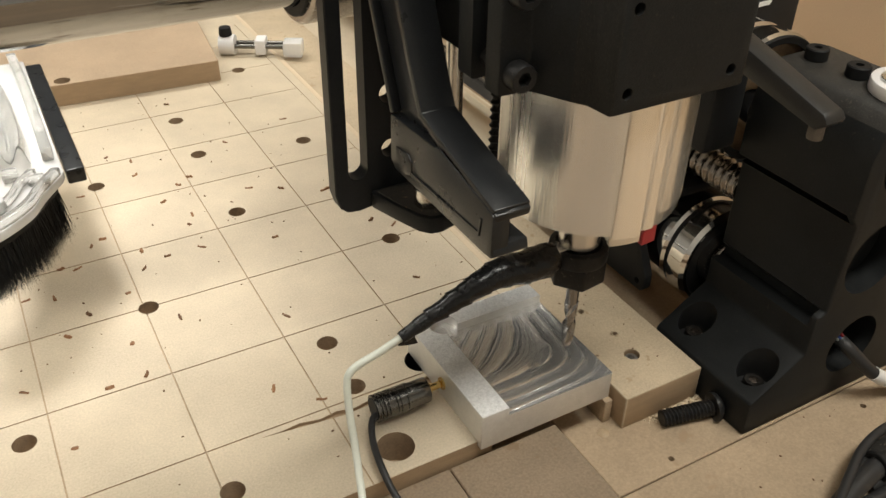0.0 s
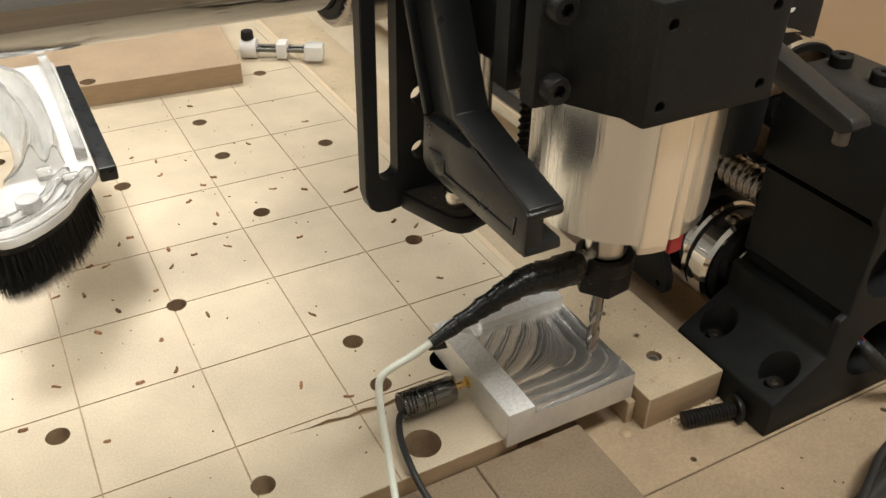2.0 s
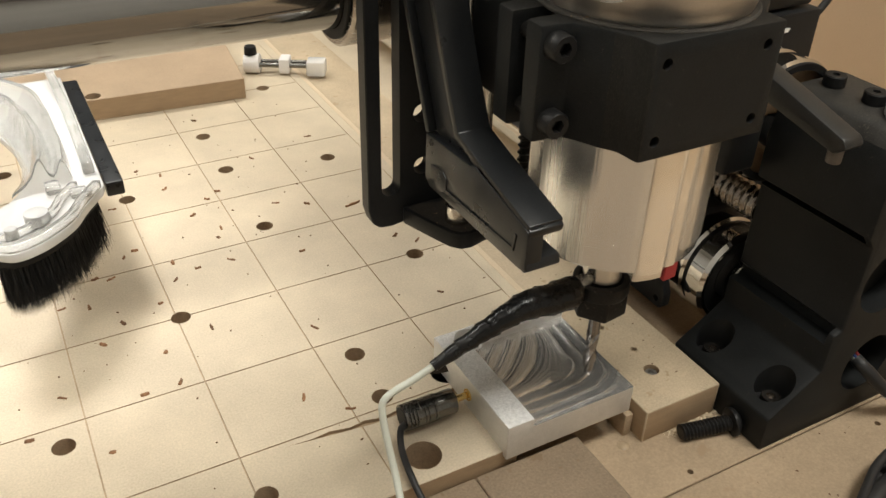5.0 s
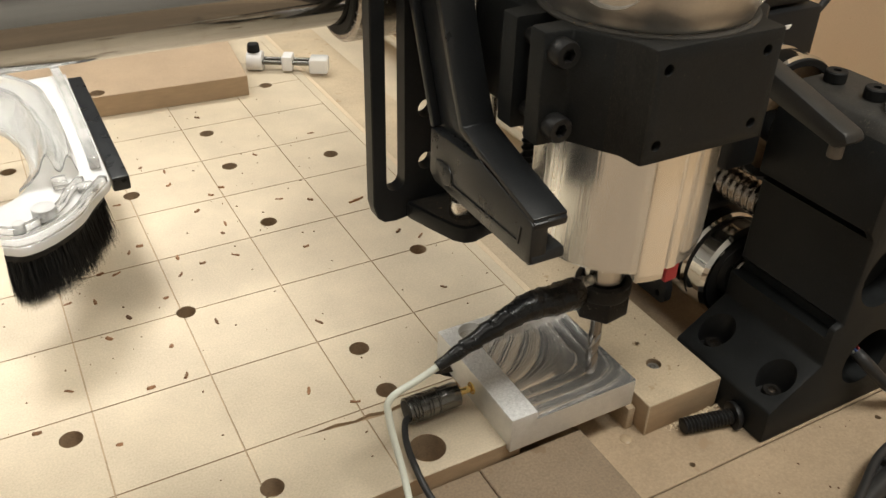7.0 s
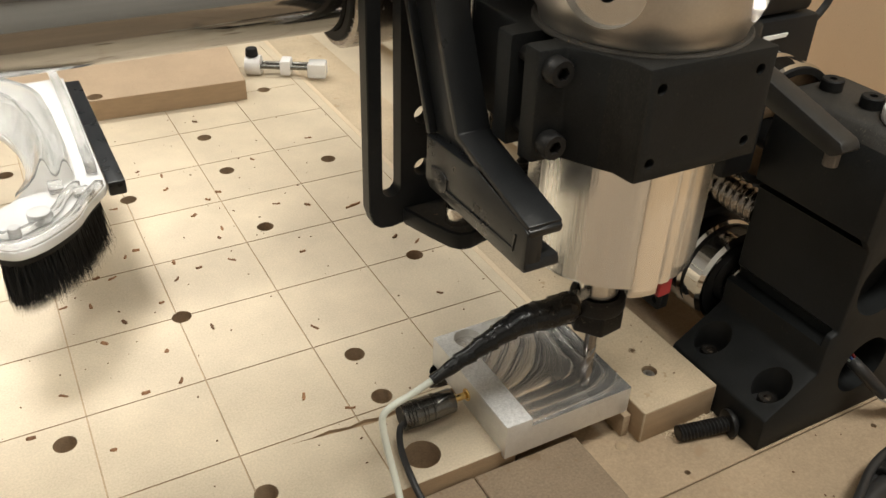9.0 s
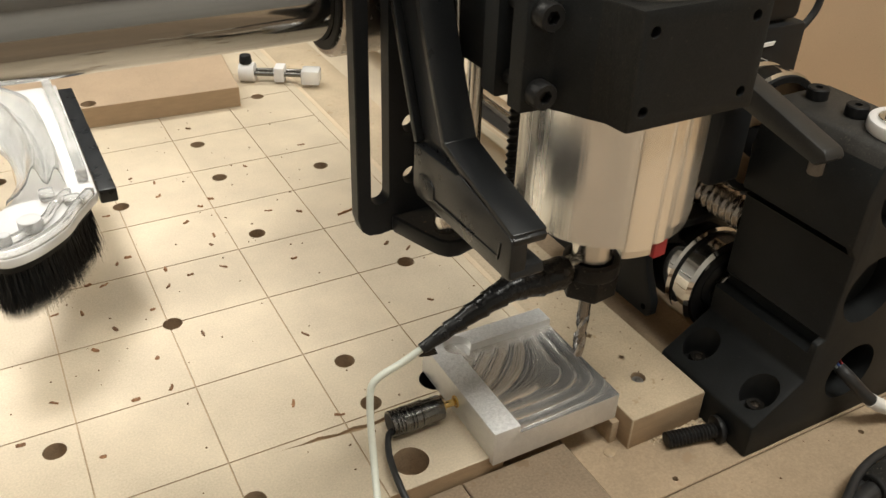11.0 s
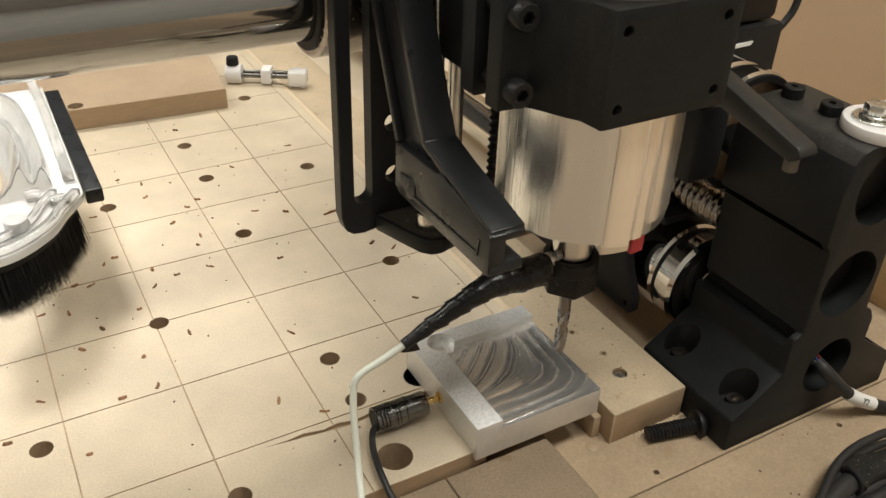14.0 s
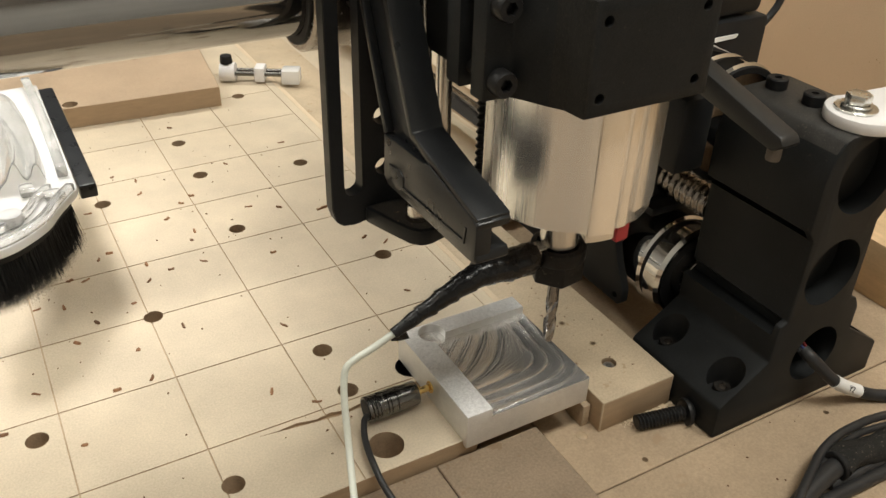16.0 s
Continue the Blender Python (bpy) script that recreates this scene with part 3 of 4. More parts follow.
        rr = [0.0071 - cutin - (knurl if (k + i // 2) % 2 else 0.0) for k in range(48)]
        rows.append([bm.verts.new((x, c.y + rr[k] * math.cos(2 * math.pi * k / 48), c.z + rr[k] * math.sin(2 * math.pi * k / 48))) for k in range(48)])
    for a, b in zip(rows, rows[1:]):
        for k in range(48):
            bm.faces.new((a[k], a[(k + 1) % 48], b[(k + 1) % 48], b[k]))
    bm.faces.new(rows[0])
    bm.faces.new(rows[-1])
    part("barrel", bm, GUNMETAL, t, "knurled gunmetal barrel", 20)
    # black disc on the closed end, painting the barrel's shaded hollow
    part("bore", cyl((0.1407, c.y, c.z), (0.1415, c.y, c.z), 0.0058, 28), BORE, t)
    path = smooth_path([(0.1425, c.y - 0.003, c.z - 0.001), (0.1375, c.y - 0.006, c.z - 0.0005), (0.1330, c.y - 0.016, 0.006), (0.1295, -0.300, 0.0062), (0.1300, -0.316, 0.0), (0.1350, -0.34, -0.0074), (0.142, -0.40, -0.0074)])
    part("cable", hose(path, 0.0017), CABLEG, t, "thin black cable")
    return t


plug()


# ---------------------------------------------------------------- spindle, its mount and the clip: these move
AX, AY = 0.2362, -0.2925
TIP = 0.0153
SB = TIP + 0.0885      # underside of the spindle body
MZ0, MZ1 = 0.1646, 0.2108


def end_mill_mesh(r, z0, z1, turns):
    bm = bmesh.new()
    rows, n, m = [], 30, 64
    for i in range(m + 1):
        z = z0 + (z1 - z0) * i / m
        row = []
        for k in range(n):
            a = 2 * math.pi * k / n
            lobe = (a * 2 / (2 * math.pi)) % 1.0
            rr = r * (1.0 if lobe < 0.32 else 0.92 if lobe < 0.5 else 0.52 + 0.40 * abs(lobe - 0.76) / 0.26)
            a += 2 * math.pi * turns * i / m
            row.append(bm.verts.new((AX + rr * math.cos(a), AY + rr * math.sin(a), z)))
        rows.append(row)
    for a, b in zip(rows, rows[1:]):
        for k in range(n):
            bm.faces.new((a[k], a[(k + 1) % n], b[(k + 1) % n], b[k]))
    bm.faces.new(rows[0])
    bm.faces.new(rows[-1])
    return bm


def spindle():
    t = thing("spindle", (AX, AY, 0), "silver cylindrical milling spindle with an end mill fitted", "spindle")
    c = (AX, AY, 0)
    part("body", lathe([(0.020, SB + 0.0005), (0.0375, SB), (0.0388, SB + 0.0006), (0.0396, SB + 0.0022), (0.0396, 0.2120)], c, seg=96), SPINDLE, t)
    # flared head above the mount
    part("head", lathe([(0.0400, 0.2120), (0.0418, 0.2121), (0.0422, 0.2140), (0.0428, 0.2165), (0.0445, 0.2185), (0.0475, 0.2260), (0.0495, 0.2360), (0.0500, 0.2480), (0.0500, 0.40), (0.0, 0.40)], c, seg=96),
         SATIN, t, "flared silver head with scalloped recesses")
    head = t.children[-1]
    off = -origin_of(t)
    cuts = []
    slots = []
    for deg in (-150, -62, 28, 118):
        d = Vector((math.cos(radians(deg)), math.sin(radians(deg)), 0))
        c0 = Vector((AX, AY, 0))
        cuts.append(join(cyl(c0 + d * 0.0425 + Vector((0, 0, 0.2360)), c0 + d * 0.075 + Vector((0, 0, 0.2360)), 0.0165, 40)))
        slots.append(cyl(c0 + d * 0.030 + Vector((0, 0, 0.2318)), c0 + d * 0.060 + Vector((0, 0, 0.2318)), 0.0036, 24))
    for pieces, mat in ((cuts, STEEL), (slots, BORE)):
        cutter = join(*pieces)
        bmesh.ops.translate(cutter, verts=cutter.verts, vec=off)
        carve(head, cutter, mat)
    # extruded facets on the body's side, with a lower lip and a dab of red
    for a0, a1, r, z0 in ((-112, -94, 0.0404, SB - 0.0006), (-91.5, -84, 0.0399, SB + 0.001), (-80, -30, 0.0404, SB + 0.007)):
        pts = circle(AX, AY, r, 10, a0, a1) + circle(AX, AY, 0.0385, 10, a0, a1)[::-1]
        part("side_rib", prism(pts, "z", z0, MZ0 + 0.004, 0.0004, 1), RIBM, t)
    lip = circle(AX, AY, 0.0380, 14, -112, -80) + circle(AX, AY, 0.024, 14, -112, -80)[::-1]
    part("lower_lip", prism(lip, "z", SB - 0.0055, SB + 0.0012, 0.0006, 1), STEEL, t)
    dab = circle(AX, AY, 0.0392, 6, -90, -79) + circle(AX, AY, 0.030, 6, -90, -79)[::-1]
    part("red_tape", prism(dab, "z", SB - 0.0068, SB + 0.0040, 0.0003, 1), RED, t, "dab of red tape")
    part("shaft", lathe([(0.0, SB - 0.036), (0.0096, SB - 0.036), (0.0097, SB - 0.008), (0.0102, SB + 0.004), (0.0, SB + 0.004)], c, seg=40), STEEL, t, "bright steel spindle shaft")
    # collet nut: a round skirt over a chamfered hexagon
    nut = part("collet_nut", lathe([(0.0106, SB - 0.0362), (0.0134, SB - 0.0362), (0.0139, SB - 0.0350), (0.0139, SB - 0.0300), (0.0137, SB - 0.0288), (0.0126, SB - 0.0282), (0.0108, SB - 0.0282), (0.0104, SB - 0.034)], c, seg=48), BLACKSTEEL, t, "black collet nut with a hexagon below")
    part("nut_hexagon", prism(circle(AX, AY, 0.0141, 6, 8, 368), "z", SB - 0.0475, SB - 0.0361, 0.0011, 3), BLACKSTEEL, nut)
    part("end_mill", join(end_mill_mesh(0.0033, TIP, TIP + 0.026, 0.85), cyl((AX, AY, TIP + 0.0255), (AX, AY, SB - 0.044), 0.0031, 24)), CARBIDE, t, "carbide end mill with spiral flutes", 22)
    return t


def spindle_mount():
    t = thing("spindle_mount", (AX, AY, 0), "black dusty clamp mount with cap screws round the spindle", "spindle mount")
    fy = -0.338
    outline = ([(AX - 0.0322, fy), (AX + 0.0306, fy), (AX + 0.0309, fy + 0.011), (AX + 0.0445, fy + 0.022), (AX + 0.0470, -0.262), (AX + 0.0470, -0.240), (AX - 0.0475, -0.240), (AX - 0.0475, -0.2745),
                (AX - 0.0580, -0.2765), (AX - 0.0580, -0.3060), (AX - 0.0455, -0.3065), (AX - 0.0420, -0.3120), (AX - 0.0370, -0.3215), (AX - 0.0335, -0.3270)])
    body = part("clamp", prism(outline, "z", MZ0, MZ1, 0.0012, 2), CAST, t)
    cut = join(cyl((0, 0, MZ0 - 0.01), (0, 0, MZ1 + 0.01), 0.0402, 96))
    carve(body, cut, CAST)
    carve(body, box(-0.08, -0.036, -0.0045, 0.0055, MZ0 - 0.01, MZ1 + 0.01), CAST)
    holes = [cyl((hx, fy - AY - 0.01, z), (hx, fy - AY + 0.008, z), 0.0023, 20) for hx in (-0.0256, 0.0227) for z in (0.1724, 0.2024)]
    carve(body, join(*holes), BORE)
    # sawdust clings to the worn corner
    body.data.materials.append(CASTDUST)
    for f in body.data.polygons:
        if (abs(f.normal.z) < 0.5 and -0.0385 < f.center.x < -0.0310 and f.center.y < -0.0285 and f.normal.x < -0.25) or f.normal.z > 0.9:
            f.material_index = len(body.data.materials) - 1
    # lower the rear ear's end and chamfer the rim
    part("rim", ring((AX, AY, MZ1), "z", 0.0445, 0.0404, -0.001, 0.0012, 80, 0.0008), DUSTY, t, "dusty raised rim")
    for z in (0.2030, 0.1728):
        s = part("clamp_screw", join(hex_socket_head((AX - 0.0510, -0.3061, z), (0, -1, 0), 0.0055, 0.0064, 30), cyl((AX - 0.0510, -0.3062, z), (AX - 0.0510, -0.279, z), 0.0033, 16)), BLACKSTEEL, t, "grey-worn socket cap screw")
    # sliding plate behind the clamp
    part("slide_plate", box(AX - 0.041, AX + 0.048, -0.2398, -0.226, MZ0 + 0.002, 0.36, 0.0015), BLACK, t, "black sliding back plate")
    part("bearing_block", box(AX - 0.034, AX - 0.004, -0.2258, -0.200, MZ0 + 0.006, MZ0 + 0.05, 0.0015), BLACK, t)
    return t


def probe_clip():
    nut_z = TIP + 0.0565
    t = thing("probe_clip", (AX - 0.0135, AY, nut_z), "taped black clip on the nut with pale cable", "clip")
    x = AX - 0.0135
    path = smooth_path([(x - 0.001, AY, nut_z), (x - 0.014, AY - 0.0005, nut_z - 0.0005), (x - 0.030, AY + 0.0005, nut_z - 0.0005), (x - 0.045, AY, nut_z - 0.0045), (x - 0.060, AY, nut_z - 0.0105), (x - 0.0785, AY - 0.0005, nut_z - 0.0180)], 14)

    def girth(s):
        lump = 0.00012 * math.sin(s * 37) + 0.00010 * math.sin(s * 71 + 1)
        return float(np.interp(s, (0.0, 0.06, 0.32, 0.60, 1.0), (0.0068, 0.0078, 0.0072, 0.0051, 0.0027))) + lump

    sleeve = part("tape_sleeve", hose(path, girth, 20), TAPE, t, "wrinkled black tape sleeve")
    # spiral wraps of tape standing proud
    for k in range(6):
        s = 0.14 + 0.135 * k
        i = int(s * (len(path) - 1))
        c, d = path[i], (path[i + 1] - path[i - 1]).normalized()
        d = (d + Vector((0, 0.10, 0.10))).normalized()
        r = girth(s + 0.055) + 0.00008
        part("tape_wrap", cyl(c - d * 0.0045, c + d * 0.0045, girth(s - 0.055) + 0.00008, 26, r, 0.0001), TAPE, t)
    part("jaw", join(cyl((x - 0.003, AY, nut_z), (x + 0.0008, AY, nut_z), 0.0052, 24, None, 0.0004), box(x - 0.004, x + 0.004, AY - 0.0040, AY + 0.0040, nut_z + 0.0035, nut_z + 0.0050, 0.0004)), STEEL, t, "steel jaw gripping the nut")
    e = path[-1]
    tail = prism([(e.x - 0.001, e.z - 0.0040), (e.x + 0.004, e.z - 0.0055), (e.x + 0.0085, e.z - 0.006), (e.x + 0.006, e.z + 0.001), (e.x, e.z + 0.001)], "y", AY - 0.0006, AY + 0.0004)
    part("tape_end", tail, TAPE, t)
    cable = smooth_path([e + Vector((0.006, 0, 0.0015)), e, e + Vector((-0.010, 0.0, -0.0040)), e + Vector((-0.0195, 0.0, -0.0070)), e + Vector((-0.0245, -0.0005, -0.0100)), e + Vector((-0.0262, -0.002, -0.0150)),
                         e + Vector((-0.0272, -0.007, -0.026)), e + Vector((-0.0280, -0.015, -0.040)), e + Vector((-0.0305, -0.026, -0.050)), e + Vector((-0.036, -0.045, -0.058))], 10)
    bend = 46
    part("cable", join(hose(cable[:bend + 1], 0.00168, 14), cyl(cable[bend] - Vector((0, 0, 0.0006)), cable[bend] + Vector((0, 0, 0.0006)), 0.0016, 14)), CABLEW, t, "pale grey-green cable")
    # the hanging length swings a little from the kink
    pivot = cable[bend].copy()
    drop = part("cable_drop", hose(cable[bend:], 0.00168, 14), CABLEW, t, "hanging length of the pale cable")
    drop.data.transform(Matrix.Translation(-(pivot - origin_of(t))))
    drop.location = pivot - origin_of(t)
    return t, drop


SPINDLE_T, MOUNT_T = spindle(), spindle_mount()
CLIP_T, DROP_T = probe_clip()


# ---------------------------------------------------------------- the gantry: x rail, plate, arm, foot
def gantry():
    t = thing("gantry", (0.17, -0.18, 0.10), "black gantry head carriage on a polished steel rail", "gantry")
    # polished x rail, and its bearing at the carriage
    part("lower_rail", cyl((-1.0, -0.165, 0.203), (0.40, -0.165, 0.203), 0.025, 72), RAILM, t, "polished steel x rail")
    part("rail_bearing", ring((0.155, -0.165, 0.203), "x", 0.0338, 0.0256, -0.003, 0.030, 72, 0.0015), SCREWM, t, "bearing ring on the rail")
    part("bearing_seal", ring((0.1525, -0.165, 0.203), "x", 0.0300, 0.0254, -0.0018, 0.002, 64, 0.0004), RUBBER, t)
    part("bearing_housing", box(0.1985, 0.300, -0.203, -0.120, 0.172, 0.36, 0.003), BLACK, t)
    # slotted plate
    pts = [(0.1498, 0.40), (0.1498, 0.0985), (0.1520, 0.0905), (0.1560, 0.0872), (0.1625, 0.0865), (0.1850, 0.0900), (0.1920, 0.0920), (0.1920, 0.40)]
    plate = part("slotted_plate", prism(pts, "y", -0.2130, -0.2045, 0.0006, 1), BLACK, t, "black plate with a long slot")
    off = -origin_of(t)
    slot = join(prism(circle(0.1620, 0.1095, 0.0050, 13, 180, 360) + circle(0.1620, 0.330, 0.0050, 13, 0, 180), "y", -0.23, -0.19),
                cyl((0.1790, -0.23, 0.1463), (0.1790, -0.19, 0.1463), 0.0048, 24), cyl((0.1794, -0.23, 0.1178), (0.1794, -0.19, 0.1178), 0.0048, 24))
    bmesh.ops.translate(slot, verts=slot.verts, vec=off)
    carve(plate, slot, BLACK)
    # foot that holds the guide rod
    foot = [(0.1770, -0.2050), (0.1684, -0.2125), (0.1682, -0.2150), (0.1735, -0.2311), (0.1785, -0.2445), (0.1825, -0.2490), (0.1880, -0.2500), (0.1965, -0.2475), (0.228, -0.2420), (0.228, -0.2050)]
    part("foot", prism(foot, "z", 0.0875, 0.0965, 0.0012, 2), BLACK, t, "rounded black foot plate")
    part("foot_dust", prism([(0.1775, -0.2140), (0.1705, -0.2150), (0.1752, -0.2310), (0.1800, -0.2430), (0.1835, -0.2470), (0.1880, -0.2480), (0.1960, -0.2455), (0.2020, -0.2200)], "z", 0.0964, 0.0968), DUSTY, t, "sawdust film on the foot")
    part("guide_rod", cyl((0.1895, -0.2360, 0.0964), (0.1895, -0.2360, 0.36), 0.0040, 28), STEEL, t, "steel guide rod")
    part("rod_collar", cyl((0.1875, -0.2360, 0.0966), (0.1875, -0.2360, 0.1060), 0.0064, 28, None, 0.0005), STEEL, t)
    part("guide_rod", cyl((0.2125, -0.2160, 0.0964), (0.2125, -0.2160, 0.36), 0.0042, 28), STEEL, t, "steel guide rod")
    part("z_screw", threaded((0.2268, -0.2335, 0.0964), (0.2268, -0.2335, 0.34), 0.0042, 0.004, 0.0012), BLACKSTEEL, t, "dark vertical lead screw")
    return t


def shoe_arm():
    """The dust shoe's holder: a ribbed plastic channel with a bent front arm."""
    t = thing("shoe_arm", (0.174, -0.26, 0.13), "black plastic bent holder arm with ribs", "arm")
    x0, x1 = 0.1650, 0.1808
    back = [(-0.2080, 0.400), (-0.2100, 0.240), (-0.2210, 0.2080), (-0.2450, 0.1530)]
    front = [(-0.2340, 0.400), (-0.2380, 0.240), (-0.2460, 0.2149), (-0.2609, 0.1819), (-0.2706, 0.1626), (-0.2870, 0.1578), (-0.3275, 0.1478)]
    side = back + [(-0.2447, 0.1300), (-0.2480, 0.1278), (-0.3260, 0.1295)] + front[::-1]
    part("web", prism(side, "x", x0 + 0.0040, x0 + 0.0072, 0.0004), PLASTIC, t)

    def strip(pts, wide, a, b, name="rib"):
        # a flat bar following a line in the y-z plane
        left, right = [], []
        for i, p in enumerate(pts):
            q0, q1 = Vector(pts[max(i - 1, 0)]), Vector(pts[min(i + 1, len(pts) - 1)])
            d = (q1 - q0).normalized()
            n = Vector((-d.y, d.x))
            left.append(tuple(Vector(p) + n * wide / 2))
            right.append(tuple(Vector(p) - n * wide / 2))
        return part(name, prism(left + right[::-1], "x", a, b, 0.0006), PLASTIC, t)

    for a, b in ((x0, x0 + 0.0060), (x1 - 0.0032, x1)):
        strip(back, 0.0034, a, b, "back_rib")
    strip(front, 0.0042, x0, x1, "front_flange")
    # side cheek of the lower arm, with a ledge that gathers dust
    low = [(-0.2450, 0.1528), (-0.2445, 0.1310), (-0.2485, 0.1278), (-0.3240, 0.1285), (-0.3282, 0.1300), (-0.3284, 0.1474), (-0.3250, 0.1488), (-0.2865, 0.1562), (-0.2840, 0.1548)]
    part("cheek", prism(low, "x", x0 - 0.0006, x0 + 0.0058, 0.0006), PLASTIC, t)
    part("pivot_boss", prism([(-0.2505, 0.1400), (-0.2620, 0.1415), (-0.2650, 0.1390), (-0.2650, 0.1330), (-0.2590, 0.1300), (-0.2500, 0.1310)], "x", x0 - 0.0011, x0 + 0.001, 0.0005), PLASTIC, t)
    part("groove_rim", prism([(-0.2640, 0.1325), (-0.3200, 0.1345), (-0.3215, 0.1430), (-0.3200, 0.1430), (-0.3190, 0.1362), (-0.2640, 0.1342)], "x", x0 - 0.0012, x0 + 0.001, 0.0002, 1), PLASTIC, t)
    # top cap and the notched end
    top = [(-0.2880, 0.1586), (-0.3250, 0.1496), (-0.3292, 0.1480), (-0.3282, 0.1440), (-0.2900, 0.1520)]
    part("top_cap", prism(top, "x", x0, x1, 0.0010), PLASTIC, t)
    part("lower_lip", prism([(-0.2900, 0.1275), (-0.3270, 0.1280), (-0.3292, 0.1300), (-0.3280, 0.1340), (-0.2900, 0.1340)], "x", x0, x1, 0.0008), PLASTIC, t)
    part("end_web", prism([(x0 + 0.0008, -0.3284), (x0 + 0.0070, -0.3284), (x0 + 0.0070, -0.300), (x0 + 0.0008, -0.300)], "z", 0.1310, 0.1490, 0.0005), PLASTIC, t)
    return t


gantry()
shoe_arm()


# ---------------------------------------------------------------- dust shoe
def dust_shoe():
    t = thing("dust_shoe", (-0.03, -0.03, 0.078), "clear acrylic dust shoe with black brush skirt", "dust shoe")
    z0, z1 = 0.0790, 0.0840
    front = [(-0.0190, -0.1470), (-0.0097, -0.1520), (0.0038, -0.1475), (0.0194, -0.1340), (0.0285, -0.1185), (0.0390, -0.1030)]
    edge = [tuple(p)[:2] for p in smooth_path([(x, y, 0) for x, y in front], 8)]
    rim = [(-0.16, 0.055), (-0.060, 0.048), (-0.030, 0.028), (-0.0085, -0.0035), (-0.0023, -0.0210), (0.0009, -0.0350), (0.0026, -0.0555), (0.0021, -0.0703), (-0.0010, -0.0867), (-0.0058, -0.0960), (-0.0120, -0.1016), (-0.0200, -0.1060)]
    outline = edge + [(0.0405, -0.0985), (0.0415, 0.070), (-0.16, 0.070)] + [tuple(p)[:2] for p in smooth_path([(x, y, 0) for x, y in rim], 4)]
    part("base_plate", prism(outline, "z", z0, z1, 0.0008, 2), WHITENED, t)

    def inset(pts, d):
        return [tuple(Vector(p) + (Vector((-0.022, -0.075)) - Vector(p)).normalized() * d) for p in pts]

    def wall(name, pts, thick, h0, h1, mat):
        line = [p.xy for p in smooth_path([(x, y, 0) for x, y in pts], 8)]
        outer = []
        for i, p in enumerate(line):
            d = (line[min(i + 1, len(line) - 1)] - line[max(i - 1, 0)]).normalized()
            outer.append(tuple(p + Vector((-d.y, d.x)) * thick))
        return part(name, prism([tuple(p) for p in line] + outer[::-1], "z", h0, h1, 0.0009, 2), mat, t)

    part("outer_wall", prism(edge + inset(edge, 0.0045)[::-1], "z", z1 + 0.0003, z1 + 0.0050, 0.0010, 2), ACRYLIC, t)
    part("front_ridge", prism(inset(edge, 0.0125) + inset(edge, 0.0165)[::-1], "z", z1 + 0.0003, z1 + 0.0045, 0.0010, 2), ACRYLIC, t)
    # swept funnel: from the opening's edge up over two rounded ridges
    opening = [(-0.045, 0.040), (-0.0085, -0.0035), (0.0009, -0.0350), (0.0026, -0.0555), (0.0010, -0.0800), (-0.0058, -0.0960)]
    first = [(-0.045, 0.060), (0.0000, 0.0130), (0.0105, -0.0220), (0.0140, -0.0520), (0.0135, -0.0760), (0.0116, -0.0902)]
    second = [(-0.010, 0.066), (0.0165, 0.0280), (0.0225, -0.0050), (0.0243, -0.0400), (0.0243, -0.0660), (0.0225, -0.0864)]
    lines = [smooth_path([(x, y, 0) for x, y in c], 9) for c in (opening, first, second)]
    section = [(0.0, 0.0003), (0.04, 0.0030), (0.40, 0.0055), (0.70, 0.0100), (0.88, 0.0160), (0.96, 0.0180), (1.04, 0.0180), (1.12, 0.0160), (1.28, 0.0085), (1.48, 0.0060), (1.68, 0.0080), (1.85, 0.0120), (1.95, 0.0135), (2.05, 0.0135), (2.15, 0.0115),
               (2.30, 0.0040), (2.36, 0.0003)]
    section += [(w, max(0.0003, h - 0.0016)) for w, h in section[-2:0:-1]]
    bm = bmesh.new()
    rows = []
    for w, h in section:
        row = []
        for o, f, e in zip(*lines):
            p = o.lerp(f, w) if w <= 1 else f.lerp(e, w - 1)
            row.append(bm.verts.new((p.x, p.y, z1 + h)))
        rows.append(row)
    for p0, p1 in zip(rows, rows[1:] + rows[:1]):
        for k in range(len(p0) - 1):
            bm.faces.new((p0[k], p0[k + 1], p1[k + 1], p1[k]))
    bm.faces.new([r[0] for r in rows])
    bm.faces.new([r[-1] for r in rows])
    part("funnel_collar", bm, ACRYLIC, t, "clear funnel collar with two rounded ridges", 60)
    wall("side_wall", [(0.0320, 0.0670), (0.0330, 0.020), (0.0330, -0.030), (0.0325, -0.0850)], 0.0060, z1 + 0.0003, z1 + 0.0080, ACRYLIC)
    part("clear_boss", box(0.0110, 0.0190, -0.1020, -0.0930, z1 + 0.0003, z1 + 0.0060, 0.0015), ACRYLIC, t)
    part("clear_boss", box(0.0220, 0.0310, -0.1110, -0.1040, z1 + 0.0003, z1 + 0.0050, 0.0015), ACRYLIC, t)
    for x, y, rad in ((0.0035, -0.1255, 0.0060), (-0.0095, -0.1365, 0.0030)):
        part("fastener", cyl((x, y, z1 + 0.0003), (x, y, z1 + 0.0060), rad, 28, None, 0.0006), WHITENED, t, "clear screw cap")
    part("side_bar", box(0.0416, 0.0515, -0.0940, 0.0680, 0.0725, 0.0815, 0.0012), PLASTIC, t, "matt black side bar")
    # brush strip and its bristles
    rng = random.Random(4)
    strip_in, strip_in2 = inset(edge, 0.004), inset(edge, 0.010)
    part("brush_strip", prism(strip_in + strip_in2[::-1], "z", 0.0735, 0.0789), RUBBER, t, "black brush holder strip")
    bm = bmesh.new()
    n = len(strip_in)
    for k in range(3200):
        s = rng.random() * (n - 1.001)
        i, f = int(s), s - int(s)
        g = rng.random()
